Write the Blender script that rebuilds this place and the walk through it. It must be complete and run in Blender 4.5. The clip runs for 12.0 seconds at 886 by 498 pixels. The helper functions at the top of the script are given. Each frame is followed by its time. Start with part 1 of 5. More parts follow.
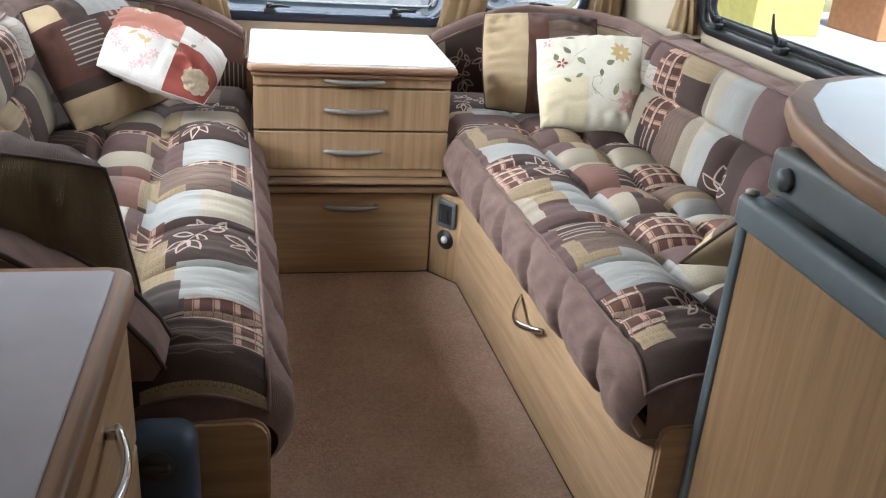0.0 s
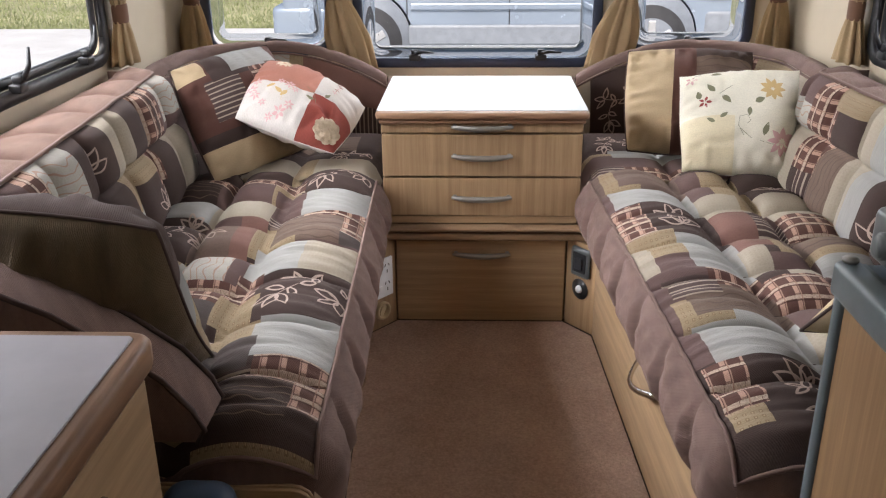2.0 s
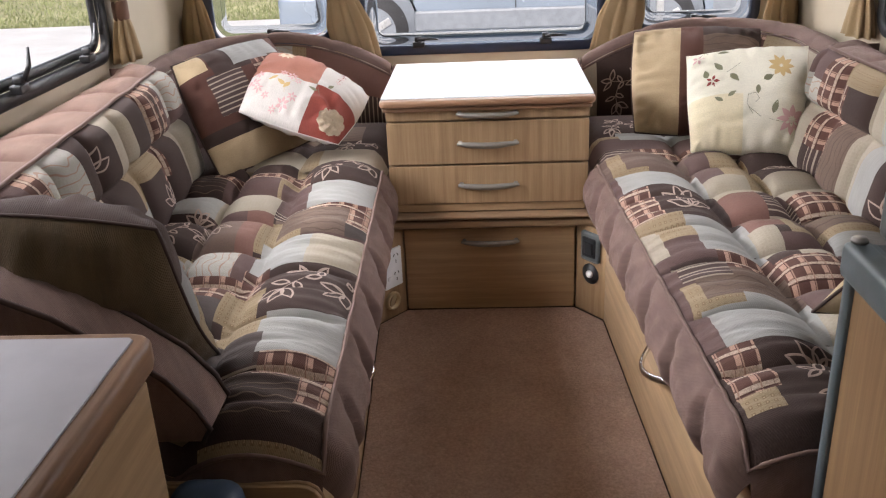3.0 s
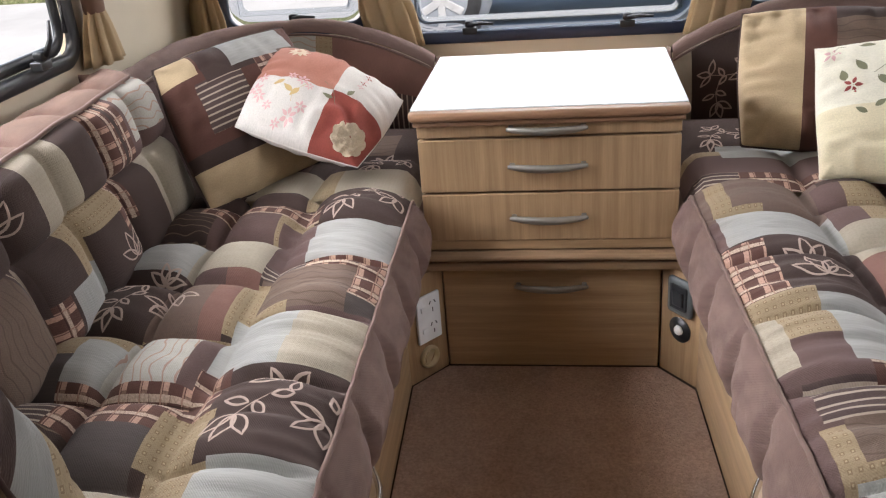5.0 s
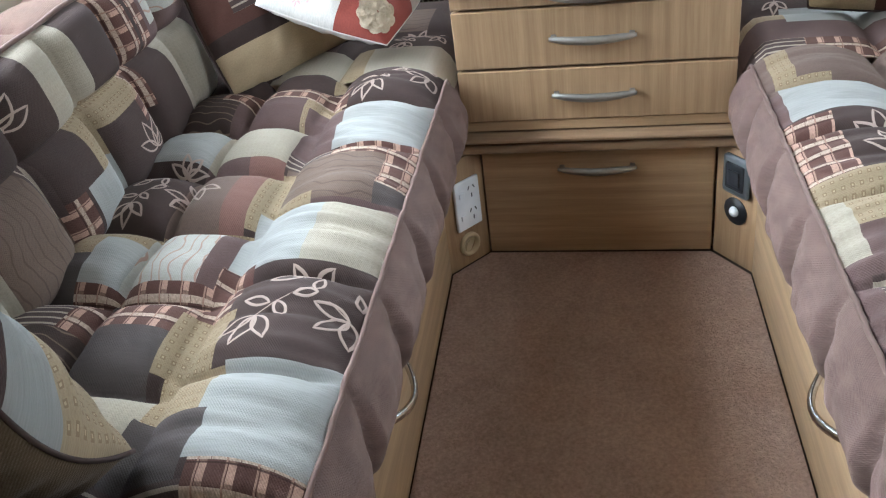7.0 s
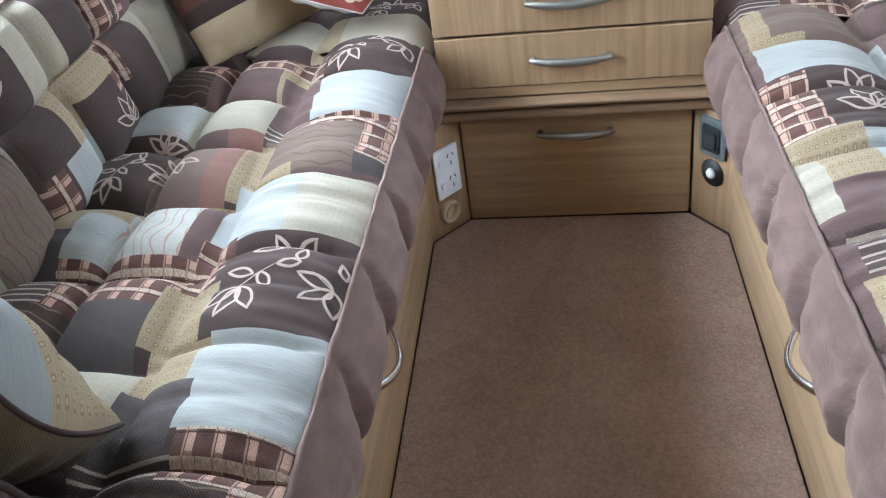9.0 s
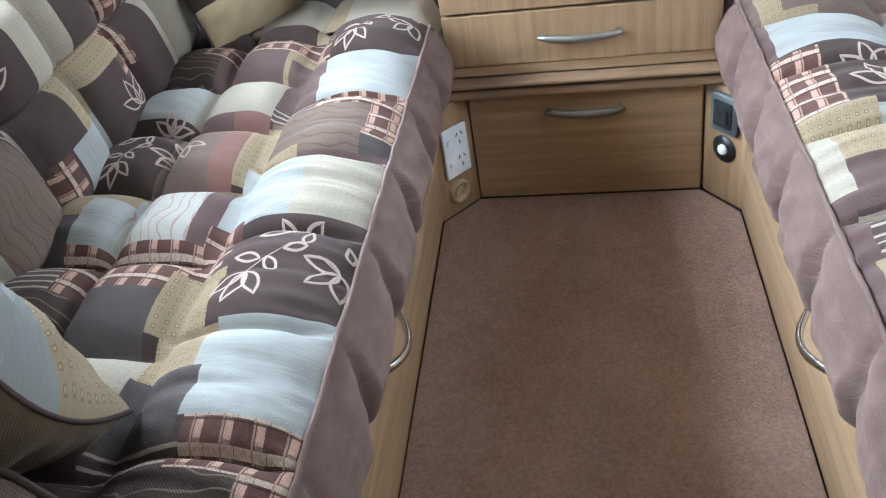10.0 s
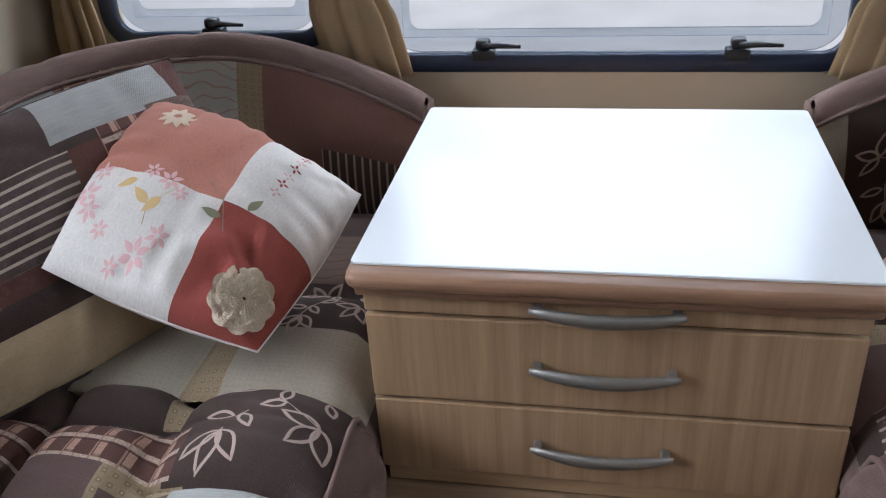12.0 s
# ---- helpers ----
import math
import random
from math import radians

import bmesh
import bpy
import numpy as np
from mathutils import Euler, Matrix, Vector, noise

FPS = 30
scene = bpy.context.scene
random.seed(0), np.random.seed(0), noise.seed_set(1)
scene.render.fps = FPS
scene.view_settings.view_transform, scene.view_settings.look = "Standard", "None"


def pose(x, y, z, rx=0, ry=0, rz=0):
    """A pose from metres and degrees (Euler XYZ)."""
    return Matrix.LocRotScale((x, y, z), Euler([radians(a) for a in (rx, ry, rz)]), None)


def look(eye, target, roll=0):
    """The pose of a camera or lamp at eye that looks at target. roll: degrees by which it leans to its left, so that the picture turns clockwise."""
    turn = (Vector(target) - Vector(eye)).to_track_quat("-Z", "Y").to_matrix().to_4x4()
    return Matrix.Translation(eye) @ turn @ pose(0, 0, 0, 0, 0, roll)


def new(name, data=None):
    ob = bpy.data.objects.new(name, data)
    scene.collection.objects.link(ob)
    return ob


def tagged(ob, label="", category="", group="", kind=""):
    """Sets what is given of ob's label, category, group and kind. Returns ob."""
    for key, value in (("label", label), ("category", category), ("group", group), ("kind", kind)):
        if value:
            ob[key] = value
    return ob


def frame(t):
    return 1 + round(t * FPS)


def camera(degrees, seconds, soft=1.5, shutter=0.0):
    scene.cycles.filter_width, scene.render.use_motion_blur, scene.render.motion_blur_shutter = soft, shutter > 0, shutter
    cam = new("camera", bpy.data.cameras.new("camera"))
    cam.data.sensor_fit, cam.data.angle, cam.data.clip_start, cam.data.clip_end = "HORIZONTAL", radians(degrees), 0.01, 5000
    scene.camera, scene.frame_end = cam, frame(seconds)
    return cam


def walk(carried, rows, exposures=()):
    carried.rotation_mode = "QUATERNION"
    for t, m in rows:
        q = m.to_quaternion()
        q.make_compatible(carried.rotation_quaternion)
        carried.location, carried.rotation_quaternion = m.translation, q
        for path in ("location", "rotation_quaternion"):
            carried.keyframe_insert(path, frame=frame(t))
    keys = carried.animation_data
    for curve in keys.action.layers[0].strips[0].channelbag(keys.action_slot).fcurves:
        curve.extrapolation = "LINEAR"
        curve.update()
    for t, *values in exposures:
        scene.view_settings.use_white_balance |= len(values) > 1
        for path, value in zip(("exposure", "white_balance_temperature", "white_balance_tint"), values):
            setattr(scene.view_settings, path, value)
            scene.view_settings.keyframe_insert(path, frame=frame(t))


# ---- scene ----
cam = camera(53.6, 12.0, soft=1.2)
PATH = [
    (0, (-0.262, -2.668, 1.28), (0.127, -0.875, 0.484), 4.3),
    (0.5, (-0.16, -2.539, 1.294), (0.054, -0.703, 0.53), 3.0),
    (1, (-0.086, -2.545, 1.302), (-0.021, -0.691, 0.554), 2.1),
    (1.5, (-0.03, -2.586, 1.31), (-0.099, -0.721, 0.59), 0.0),
    (2, (-0.02, -2.588, 1.297), (-0.092, -0.731, 0.557), -0.5),
    (2.5, (-0.013, -2.591, 1.294), (-0.089, -0.742, 0.537), -1.2),
    (2.7, (-0.009, -2.591, 1.299), (-0.098, -0.745, 0.536), -1.7),
    (4.3, (0.022, -2.186, 1.284), (-0.1, -0.358, 0.483), -4.7),
    (4.5, (0.007, -2.119, 1.294), (-0.119, -0.298, 0.478), -4.4),
    (5, (0.06, -1.956, 1.271), (-0.236, -0.164, 0.433), -4.6),
    (5.5, (0.03, -1.889, 1.26), (-0.334, -0.14, 0.361), -5.9),
    (6, (0.054, -1.845, 1.25), (-0.329, -0.163, 0.238), -7.0),
    (6.5, (0.057, -1.85, 1.242), (-0.333, -0.197, 0.186), -7.2),
    (7, (0.071, -1.852, 1.23), (-0.341, -0.211, 0.164), -8.1),
    (9, (0.072, -1.863, 1.233), (-0.298, -0.254, 0.104), -8.9),
    (9.5, (0.06, -1.869, 1.231), (-0.316, -0.282, 0.074), -9.4),
    (10, (0.08, -1.85, 1.235), (-0.322, -0.278, 0.066), -10.3),
    (10.5, (0.079, -1.813, 1.227), (-0.32, -0.235, 0.065), -9.5),
    (10.7, (0.04, -1.728, 1.243), (-0.321, -0.149, 0.07), -8.3),
    (11, (0.032, -1.548, 1.208), (-0.324, 0.082, 0.104), -7.9),
    (11.5, (-0.006, -1.278, 1.246), (-0.305, 0.398, 0.196), -6.1),
    (11.7, (-0.048, -1.12, 1.293), (-0.328, 0.546, 0.222), -3.8),
    (11.8, (-0.051, -1.021, 1.294), (-0.335, 0.661, 0.251), -3.6),
    (12, (-0.004, -0.902, 1.257), (-0.366, 0.803, 0.276), -3.8),
]
EXPOSURES = [
    (0.0, 0.46, 6300, 10), (0.5, 0.17, 6450, 12), (1.0, 0.17, 6500, 12), (2.5, 0.20, 6850, 18), (4.5, 0.19, 6850, 17), (5.5, 0.12, 6650, 15), (6.0, 0.16, 6500, 13), (6.5, 0.42, 6050, 6),
    (7.0, 0.56, 5850, 5), (9.0, 0.80, 5550, 4), (10.5, 0.86, 5550, 4), (11.0, 0.76, 5600, 5), (11.5, 0.14, 5750, 6), (12.0, -0.48, 6000, 14),
]
walk(cam, [(t, look(eye, target, roll)) for t, eye, target, roll in PATH],
     EXPOSURES)

# ---- light ----
world = bpy.data.worlds.new("sky")
scene.world = world
world.use_nodes = True
wn = world.node_tree.nodes
sky = wn.new("ShaderNodeTexSky")
sky.sky_type, sky.sun_disc = "NISHITA", False
sky.sun_elevation, sky.sun_rotation = radians(48), radians(184)
sky.air_density, sky.dust_density, sky.ozone_density = 1.2, 3.0, 1.0
wn["Background"].inputs["Strength"].default_value = 0.15
world.node_tree.links.new(sky.outputs[0], wn["Background"].inputs["Color"])
sun = new("sun", bpy.data.lights.new("sun", "SUN"))
sun.data.energy, sun.data.angle, sun.data.color = 4.5, radians(10), (1.0, 0.95, 0.88)
sun.matrix_world = look((0, 0, 9), (0.6, 8.1, 0))


def daylight(name, eye, target, sx, sy, power, spread=180):
    ob = new(name, bpy.data.lights.new(name, "AREA"))
    ob.data.shape, ob.data.size, ob.data.size_y, ob.data.energy = "RECTANGLE", sx, sy, power
    ob.data.color, ob.data.spread = (0.92, 0.96, 1.0), radians(spread)
    ob.matrix_world = look(eye, target)
    return ob


# skylight through the openings: front and two sides; plus an added unseen rear fill
daylight("daylight_front", (0, 1.20, 1.52), (0, -0.5, 0.5), 2.2, 0.75, 42)
daylight("daylight_side", (-1.55, -0.55, 1.55), (0.8, -0.45, 0.70), 1.5, 0.75, 24, 110)
daylight("daylight_side", (1.55, -0.55, 1.55), (-0.8, -0.35, 0.6), 1.5, 0.75, 6, 120)
daylight("rear_fill", (-1.30, -3.25, 1.15), (0.35, -1.6, 0.3), 0.6, 1.5, 2.5)

# ---- materials ----


class Net:
    """Small builder for node materials."""

    def __init__(self, name, rough=0.6, metal=0.0):
        self.m = bpy.data.materials.new(name)
        self.m.use_nodes = True
        self.t = self.m.node_tree
        self.b = self.t.nodes["Principled BSDF"]
        self.b.inputs["Roughness"].default_value = rough
        self.b.inputs["Metallic"].default_value = metal

    def put(self, sock, value):
        if hasattr(value, "links"):
            self.t.links.new(value, sock)
        elif isinstance(value, tuple) and len(value) == 3 and sock.type == "RGBA":
            sock.default_value = (*value, 1)
        else:
            sock.default_value = value

    def node(self, kind, **sockets):
        n = self.t.nodes.new(kind)
        for key, value in sockets.items():
            self.put(n.inputs[key], value)
        return n

    def math(self, op, a, b=0.0):
        n = self.t.nodes.new("ShaderNodeMath")
        n.operation = op
        self.put(n.inputs[0], a)
        self.put(n.inputs[1], b)
        return n.outputs[0]

    def mix(self, f, a, b, blend="MIX"):
        n = self.t.nodes.new("ShaderNodeMix")
        n.data_type, n.blend_type = "RGBA", blend
        self.put(n.inputs[0], f)
        self.put(n.inputs[6], a)
        self.put(n.inputs[7], b)
        return n.outputs[2]

    def coord(self, which="Object"):
        return self.t.nodes.new("ShaderNodeTexCoord").outputs[which]

    def scaled(self, vec, sx, sy, sz, rz=0.0):
        n = self.node("ShaderNodeMapping", Vector=vec)
        n.inputs["Scale"].default_value = (sx, sy, sz)
        n.inputs["Rotation"].default_value = (0, 0, rz)
        return n.outputs[0]

    def noise(self, vec, scale, detail=3.0, rough=0.5):
        return self.node("ShaderNodeTexNoise", Vector=vec, Scale=scale, Detail=detail, Roughness=rough).outputs["Fac"]

    def ramp(self, f, a, b, lo=0.3, hi=0.7):
        n = self.node("ShaderNodeMapRange", Value=f)
        n.inputs["From Min"].default_value, n.inputs["From Max"].default_value = lo, hi
        return self.mix(n.outputs[0], a, b)

    def bump(self, h, strength=0.3, dist=0.002):
        n = self.node("ShaderNodeBump", Height=h, Strength=strength, Distance=dist)
        self.put(self.b.inputs["Normal"], n.outputs[0])

    def colour(self, c):
        self.put(self.b.inputs["Base Color"], c)
        return self.m


def shade(c, k):
    return tuple(v * k for v in c)


def plain(name, c, rough=0.5, metal=0.0, vary=0.12, scale=14, bump=0.05):
    n = Net(name, rough, metal)
    v = n.coord()
    f = n.noise(v, scale)
    if bump:
        n.bump(n.noise(v, scale * 25, 2), bump, 0.001)
    r = n.noise(v, scale * 3)
    n.put(n.b.inputs["Roughness"], n.math("ADD", n.math("MULTIPLY", r, 0.16), rough - 0.08))
    return n.colour(n.ramp(f, shade(c, 1 - vary), shade(c, 1 + vary)))


def stained(name, c, mark):
    """Laminate with a few cloudy marks."""
    n = Net(name, 0.42)
    v = n.coord()
    f = n.math("MULTIPLY", n.noise(v, 4.2, 5, 0.62), n.math("GREATER_THAN", n.noise(v, 3.1, 1), 0.46))
    base = n.ramp(n.noise(v, 16), shade(c, 0.95), shade(c, 1.05))
    n.bump(n.noise(v, 160, 2), 0.03, 0.001)
    return n.colour(n.mix(n.math("MULTIPLY", n.math("GREATER_THAN", f, 0.635), 0.8), base, mark))


def wood(name, a, b, along="x", rough=0.42):
    n = Net(name, rough)
    v = n.coord()
    s = {"x": (0.9, 22, 22), "y": (22, 0.9, 22), "z": (22, 22, 0.9)}[along]
    w = n.scaled(v, *s)
    f = n.noise(w, 2.2, 6, 0.62)
    fine = n.noise(n.scaled(v, *[k * 4 for k in s]), 3, 3, 0.6)
    c = n.ramp(f, shade(a, 0.88), shade(b, 1.06), 0.36, 0.64)
    c = n.mix(n.math("MULTIPLY", n.math("POWER", fine, 1.6), 0.75), c, shade(a, 0.62))
    big = n.noise(v, 1.7, 2)
    c = n.mix(0.25, c, n.ramp(big, shade(a, 0.85), shade(b, 1.12)))
    n.bump(fine, 0.08, 0.001)
    return n.colour(c)


def weave(n, uv, strength=0.45):
    """Woven relief and light wear for an upholstery cloth."""
    sep = n.node("ShaderNodeSeparateXYZ", Vector=uv)
    u, v = sep.outputs[0], sep.outputs[1]
    rib = n.math("MULTIPLY", n.math("SINE", n.math("MULTIPLY", u, 1700.0)), n.math("SINE", n.math("MULTIPLY", v, 1400.0)))
    h = n.math("ADD", n.math("MULTIPLY", rib, 0.22), n.noise(uv, 320, 3, 0.7))
    n.bump(h, strength, 0.003)
    n.b.inputs["Specular IOR Level"].default_value = 0.15
    n.b.inputs["Sheen Weight"].default_value = 0.03
    n.b.inputs["Sheen Roughness"].default_value = 0.5
    return u, v


def cloth(name, c, kind="plain", ink=(0.5, 0.4, 0.28), ink2=(0.5, 0.26, 0.16), relief=0.45):
    n = Net(name, 0.9)
    uv = n.coord("UV")
    u, v = weave(n, uv, relief)
    base = n.ramp(n.noise(uv, 9, 3), shade(c, 0.86), shade(c, 1.12))
    base = n.mix(n.math("MULTIPLY", n.math("POWER", n.noise(uv, 260, 4, 0.85), 1.5), 1.1), base, shade(c, 0.42))
    base = n.mix(n.math("MULTIPLY", n.noise(n.scaled(uv, 60, 700, 1), 1.0, 2), 0.35), base, shade(c, 1.35))

    def band(x, pitch, lo, hi):
        f = n.math("FRACT", n.math("DIVIDE", x, pitch))
        return n.math("MULTIPLY", n.math("GREATER_THAN", f, lo), n.math("LESS_THAN", f, hi))

    if kind == "check":
        pu, pv = 0.035, 0.038
        grain = n.noise(uv, 300, 2)
        up = band(u, pu, 0.10, 0.36)
        pale = n.math("MULTIPLY", up, n.math("GREATER_THAN", n.math("FRACT", n.math("DIVIDE", v, pv)), 0.42))
        across = n.math("MULTIPLY", band(v, pv, 0.12, 0.33), n.math("LESS_THAN", n.math("ABSOLUTE", n.math("SUBTRACT", n.math("FRACT", n.math("DIVIDE", u, pu)), 0.05)), 0.93))
        base = n.mix(up, base, n.ramp(grain, shade(ink2, 0.42), shade(ink2, 0.80)))
        base = n.mix(pale, base, n.ramp(grain, shade(ink2, 0.95), shade(ink2, 1.35)))
        base = n.mix(across, base, n.ramp(grain, shade(ink, 0.75), shade(ink, 1.25)))
        base = n.mix(band(u, pu, 0.40, 0.47), base, shade(ink2, 0.9))
        base = n.mix(n.math("MULTIPLY", band(v, pv, 0.38, 0.44), 0.8), base, shade(c, 0.45))
    elif kind == "stripe":
        base = n.mix(n.math("MULTIPLY", band(v, 0.0155, 0.1, 0.38), 0.9), base, ink)
    elif kind == "dots":
        d = n.math("MULTIPLY", band(u, 0.0125, 0.25, 0.7), band(v, 0.0155, 0.3, 0.75))
        e = n.math("MULTIPLY", band(u, 0.0125, 0.38, 0.58), band(v, 0.0155, 0.42, 0.62))
        base = n.mix(n.math("MULTIPLY", d, 0.75), base, ink)
        base = n.mix(e, base, shade(c, 1.15))
    elif kind in ("wavy", "wavy_v"):
        a, b = (u, v) if kind == "wavy" else (v, u)
        bend = n.math("MULTIPLY", n.noise(uv, 16, 1), 0.05)
        base = n.mix(n.math("MULTIPLY", band(n.math("ADD", b, bend), 0.021, 0.1, 0.24), 0.85), base, ink)
    elif kind == "dimple":
        d = n.math("MULTIPLY", band(u, 0.009, 0.2, 0.7), band(v, 0.009, 0.2, 0.7))
        base = n.mix(n.math("MULTIPLY", d, 0.3), base, shade(c, 0.7))
    elif kind == "slub":
        f = n.noise(n.scaled(uv, 14, 240, 1), 1.6, 3)
        base = n.ramp(f, shade(c, 0.93), shade(c, 1.06), 0.35, 0.65)
    elif kind == "velvet":
        f = n.noise(n.scaled(uv, 18, 7, 1), 1.5, 4, 0.65)
        base = n.mix(0.6, base, n.ramp(f, shade(c, 0.76), shade(c, 1.28), 0.35, 0.65))
        n.b.inputs["Sheen Weight"].default_value = 0.20
        n.b.inputs["Sheen Tint"].default_value = (0.9, 0.72, 0.62, 1)
    return n.colour(base)


CLOTHS = [
    cloth("cloth_dark_brown", (0.078, 0.052, 0.046)),
    cloth("cloth_mauve", (0.150, 0.096, 0.088)),
    cloth("cloth_cream", (0.435, 0.38, 0.30), "dimple"),
    cloth("cloth_pale_grey", (0.345, 0.343, 0.325), "slub"),
    cloth("cloth_tan_dots", (0.36, 0.275, 0.175), "dots", (0.21, 0.145, 0.085)),
    cloth("cloth_rust", (0.125, 0.058, 0.045)),
    cloth("cloth_check", (0.135, 0.068, 0.056), "check", (0.48, 0.37, 0.29), (0.40, 0.25, 0.19)),
    cloth("cloth_stripe", (0.100, 0.068, 0.064), "stripe", (0.44, 0.36, 0.29)),
    cloth("cloth_wavy", (0.185, 0.130, 0.102), "wavy", (0.115, 0.078, 0.062)),
    cloth("cloth_velvet", (0.172, 0.112, 0.097), "velvet"),
    cloth("cloth_pale_wavy", (0.47, 0.45, 0.40), "wavy_v", (0.36, 0.22, 0.17)),
    cloth("cloth_charcoal", (0.088, 0.072, 0.068), "slub"),
    cloth("cloth_taupe", (0.185, 0.128, 0.105)),
    cloth("cloth_dark_wavy", (0.086, 0.058, 0.050), "wavy", (0.21, 0.15, 0.11)),
    cloth("cloth_warm_rust", (0.235, 0.125, 0.102)),
]
DARK, MAUVE, CREAM, PALE, TAN, RUST, CHECK, STRIPE, WAVY, VELVET, PWAVY, CHAR, TAUPE, DWAVY, WRUST = range(15)
EXTRA = len(CLOTHS)             # the place of a cushion's own cloth after the shared ones
LEAF_INK = cloth("leaf_thread", (0.52, 0.40, 0.34))
# pinker velvet: window light on the left backrest's top put into the colour
VELVET_PINK = cloth("velvet_window_lit", (0.160, 0.094, 0.073), "velvet")
OLIVE = cloth("cushion_backing", (0.105, 0.074, 0.042), "velvet")
CORD = cloth("grey_corded_cloth", (0.27, 0.27, 0.26), "slub")
GOLD = cloth("gold_satin", (0.56, 0.43, 0.27), relief=0.10)
CUSH_RUST = cloth("cushion_rust", (0.33, 0.080, 0.063), relief=0.10)
CUSH_CORAL = cloth("cushion_coral", (0.47, 0.20, 0.145), relief=0.10)
CUSH_WHITE = cloth("cushion_white", (0.72, 0.68, 0.63), relief=0.10)
CUSH_IVORY = cloth("cushion_ivory", (0.86, 0.82, 0.68), relief=0.10)
CUSH_YELLOW = cloth("cushion_pale_yellow", (0.83, 0.74, 0.52), relief=0.10)
CROCHET = cloth("crochet", (0.70, 0.57, 0.42))
THREADS = {
    "pink": cloth("thread_pink", (0.74, 0.46, 0.45)), "green": cloth("thread_green", (0.24, 0.24, 0.15)), "beige": CROCHET,
    "gold": cloth("thread_gold", (0.66, 0.47, 0.22)), "red": cloth("thread_red", (0.38, 0.09, 0.08)),
}

BEECH = wood("beech_foil", (0.34, 0.212, 0.112), (0.475, 0.325, 0.185), "x")
BEECH_V = wood("beech_foil_upright", (0.31, 0.19, 0.10), (0.45, 0.30, 0.17), "z")
BEECH_Y = wood("beech_foil_base", (0.33, 0.215, 0.12), (0.47, 0.32, 0.185), "y")
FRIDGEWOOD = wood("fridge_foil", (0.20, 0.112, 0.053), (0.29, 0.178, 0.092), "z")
LEDGE = wood("ledge_wood", (0.22, 0.135, 0.078), (0.33, 0.215, 0.125), "x")
EDGING = wood("edging_wood", (0.22, 0.115, 0.065), (0.34, 0.19, 0.11), "x")
EDGING_Y = wood("edging_wood_side", (0.19, 0.098, 0.052), (0.29, 0.162, 0.09), "y")
LAMINATE = plain("laminate_white", (0.72, 0.74, 0.75), 0.22, 0, 0.03, 3, 0.02)
LAMINATE_GREY = stained("laminate_grey", (0.36, 0.345, 0.375), (0.19, 0.18, 0.195))
CHROME = plain("brushed_nickel", (0.35, 0.335, 0.31), 0.48, 0.9, 0.06, 20, 0.03)
BRIGHT = plain("bright_chrome", (0.68, 0.68, 0.68), 0.15, 1.0, 0.03, 20, 0)
BLACK = plain("black_plastic", (0.018, 0.019, 0.022), 0.4)
SEAL = plain("window_rubber", (0.024, 0.034, 0.066), 0.34)
GREYPL = plain("grey_plastic", (0.090, 0.102, 0.104), 0.35)
FRIDGEPL = plain("fridge_trim", (0.095, 0.117, 0.125), 0.38)
WHITEPL = plain("white_plastic", (0.76, 0.77, 0.79), 0.35)
BEIGEPL = plain("beige_plastic", (0.50, 0.39, 0.24), 0.45)
BLUEPL = plain("blue_plastic", (0.035, 0.060, 0.105), 0.42)
WALLBOARD = plain("cream_wallboard", (0.55, 0.47, 0.35), 0.55, 0, 0.05, 5, 0.06)
CEILBOARD = plain("white_ceiling_board", (0.70, 0.68, 0.63), 0.6, 0, 0.04, 4)
CURTAIN = cloth("curtain_gold", (0.46, 0.33, 0.19))
TIEBACK = cloth("curtain_tie", (0.16, 0.085, 0.055), "velvet")


def carpet():
    n = Net("carpet_brown", 0.95)
    v = n.coord()
    tuft = n.noise(v, 125, 4, 0.8)
    mid = n.noise(v, 34, 4, 0.65)
    big = n.noise(v, 3.4, 4, 0.6)
    c = n.ramp(tuft, (0.20, 0.130, 0.098), (0.84, 0.59, 0.475), 0.30, 0.72)
    c = n.mix(0.30, c, n.ramp(mid, (0.31, 0.20, 0.15), (0.66, 0.455, 0.36)))
    c = n.mix(0.40, c, n.ramp(big, (0.32, 0.197, 0.135), (0.64, 0.44, 0.345)))
    n.bump(n.math("ADD", tuft, n.math("MULTIPLY", mid, 0.6)), 1.0, 0.009)
    return n.colour(c)


def glass(name, tint=(0.93, 0.96, 0.97)):
    n = Net(name, 0.02)
    n.b.inputs["Transmission Weight"].default_value = 1.0
    n.b.inputs["IOR"].default_value = 1.05
    return n.colour(tint)


CARPET, GLASS = carpet(), glass("window_acrylic")
GRASS = plain("grass_blades", (0.24, 0.27, 0.13), 0.8, 0, 0.2, 2)
SOIL = plain("dry_lawn", (0.33, 0.32, 0.18), 0.9, 0, 0.3, 0.6)
CONCRETE = plain("pale_concrete", (0.55, 0.55, 0.54), 0.8, 0, 0.12, 1.5)
CARPAINT = plain("silver_car_paint", (0.27, 0.33, 0.41), 0.25, 0.35, 0.05, 2, 0)
CARTRIM = plain("grey_car_cladding", (0.20, 0.225, 0.26), 0.45)
TYRE = plain("tyre_rubber", (0.035, 0.036, 0.04), 0.75)
ALLOY = plain("alloy", (0.55, 0.56, 0.58), 0.3, 0.8)
CARGLASS = plain("car_glass", (0.30, 0.34, 0.38), 0.08, 0.0, 0.05, 2, 0)
LAMPRED = plain("tail_lamp", (0.35, 0.03, 0.03), 0.2)
YELLOW = plain("yellow_paint", (0.62, 0.55, 0.16), 0.6)
ORANGE = plain("orange_brick", (0.45, 0.22, 0.12), 0.8)
WHITEWALL = plain("white_render", (0.7, 0.7, 0.68), 0.7)

# ---- builders ----


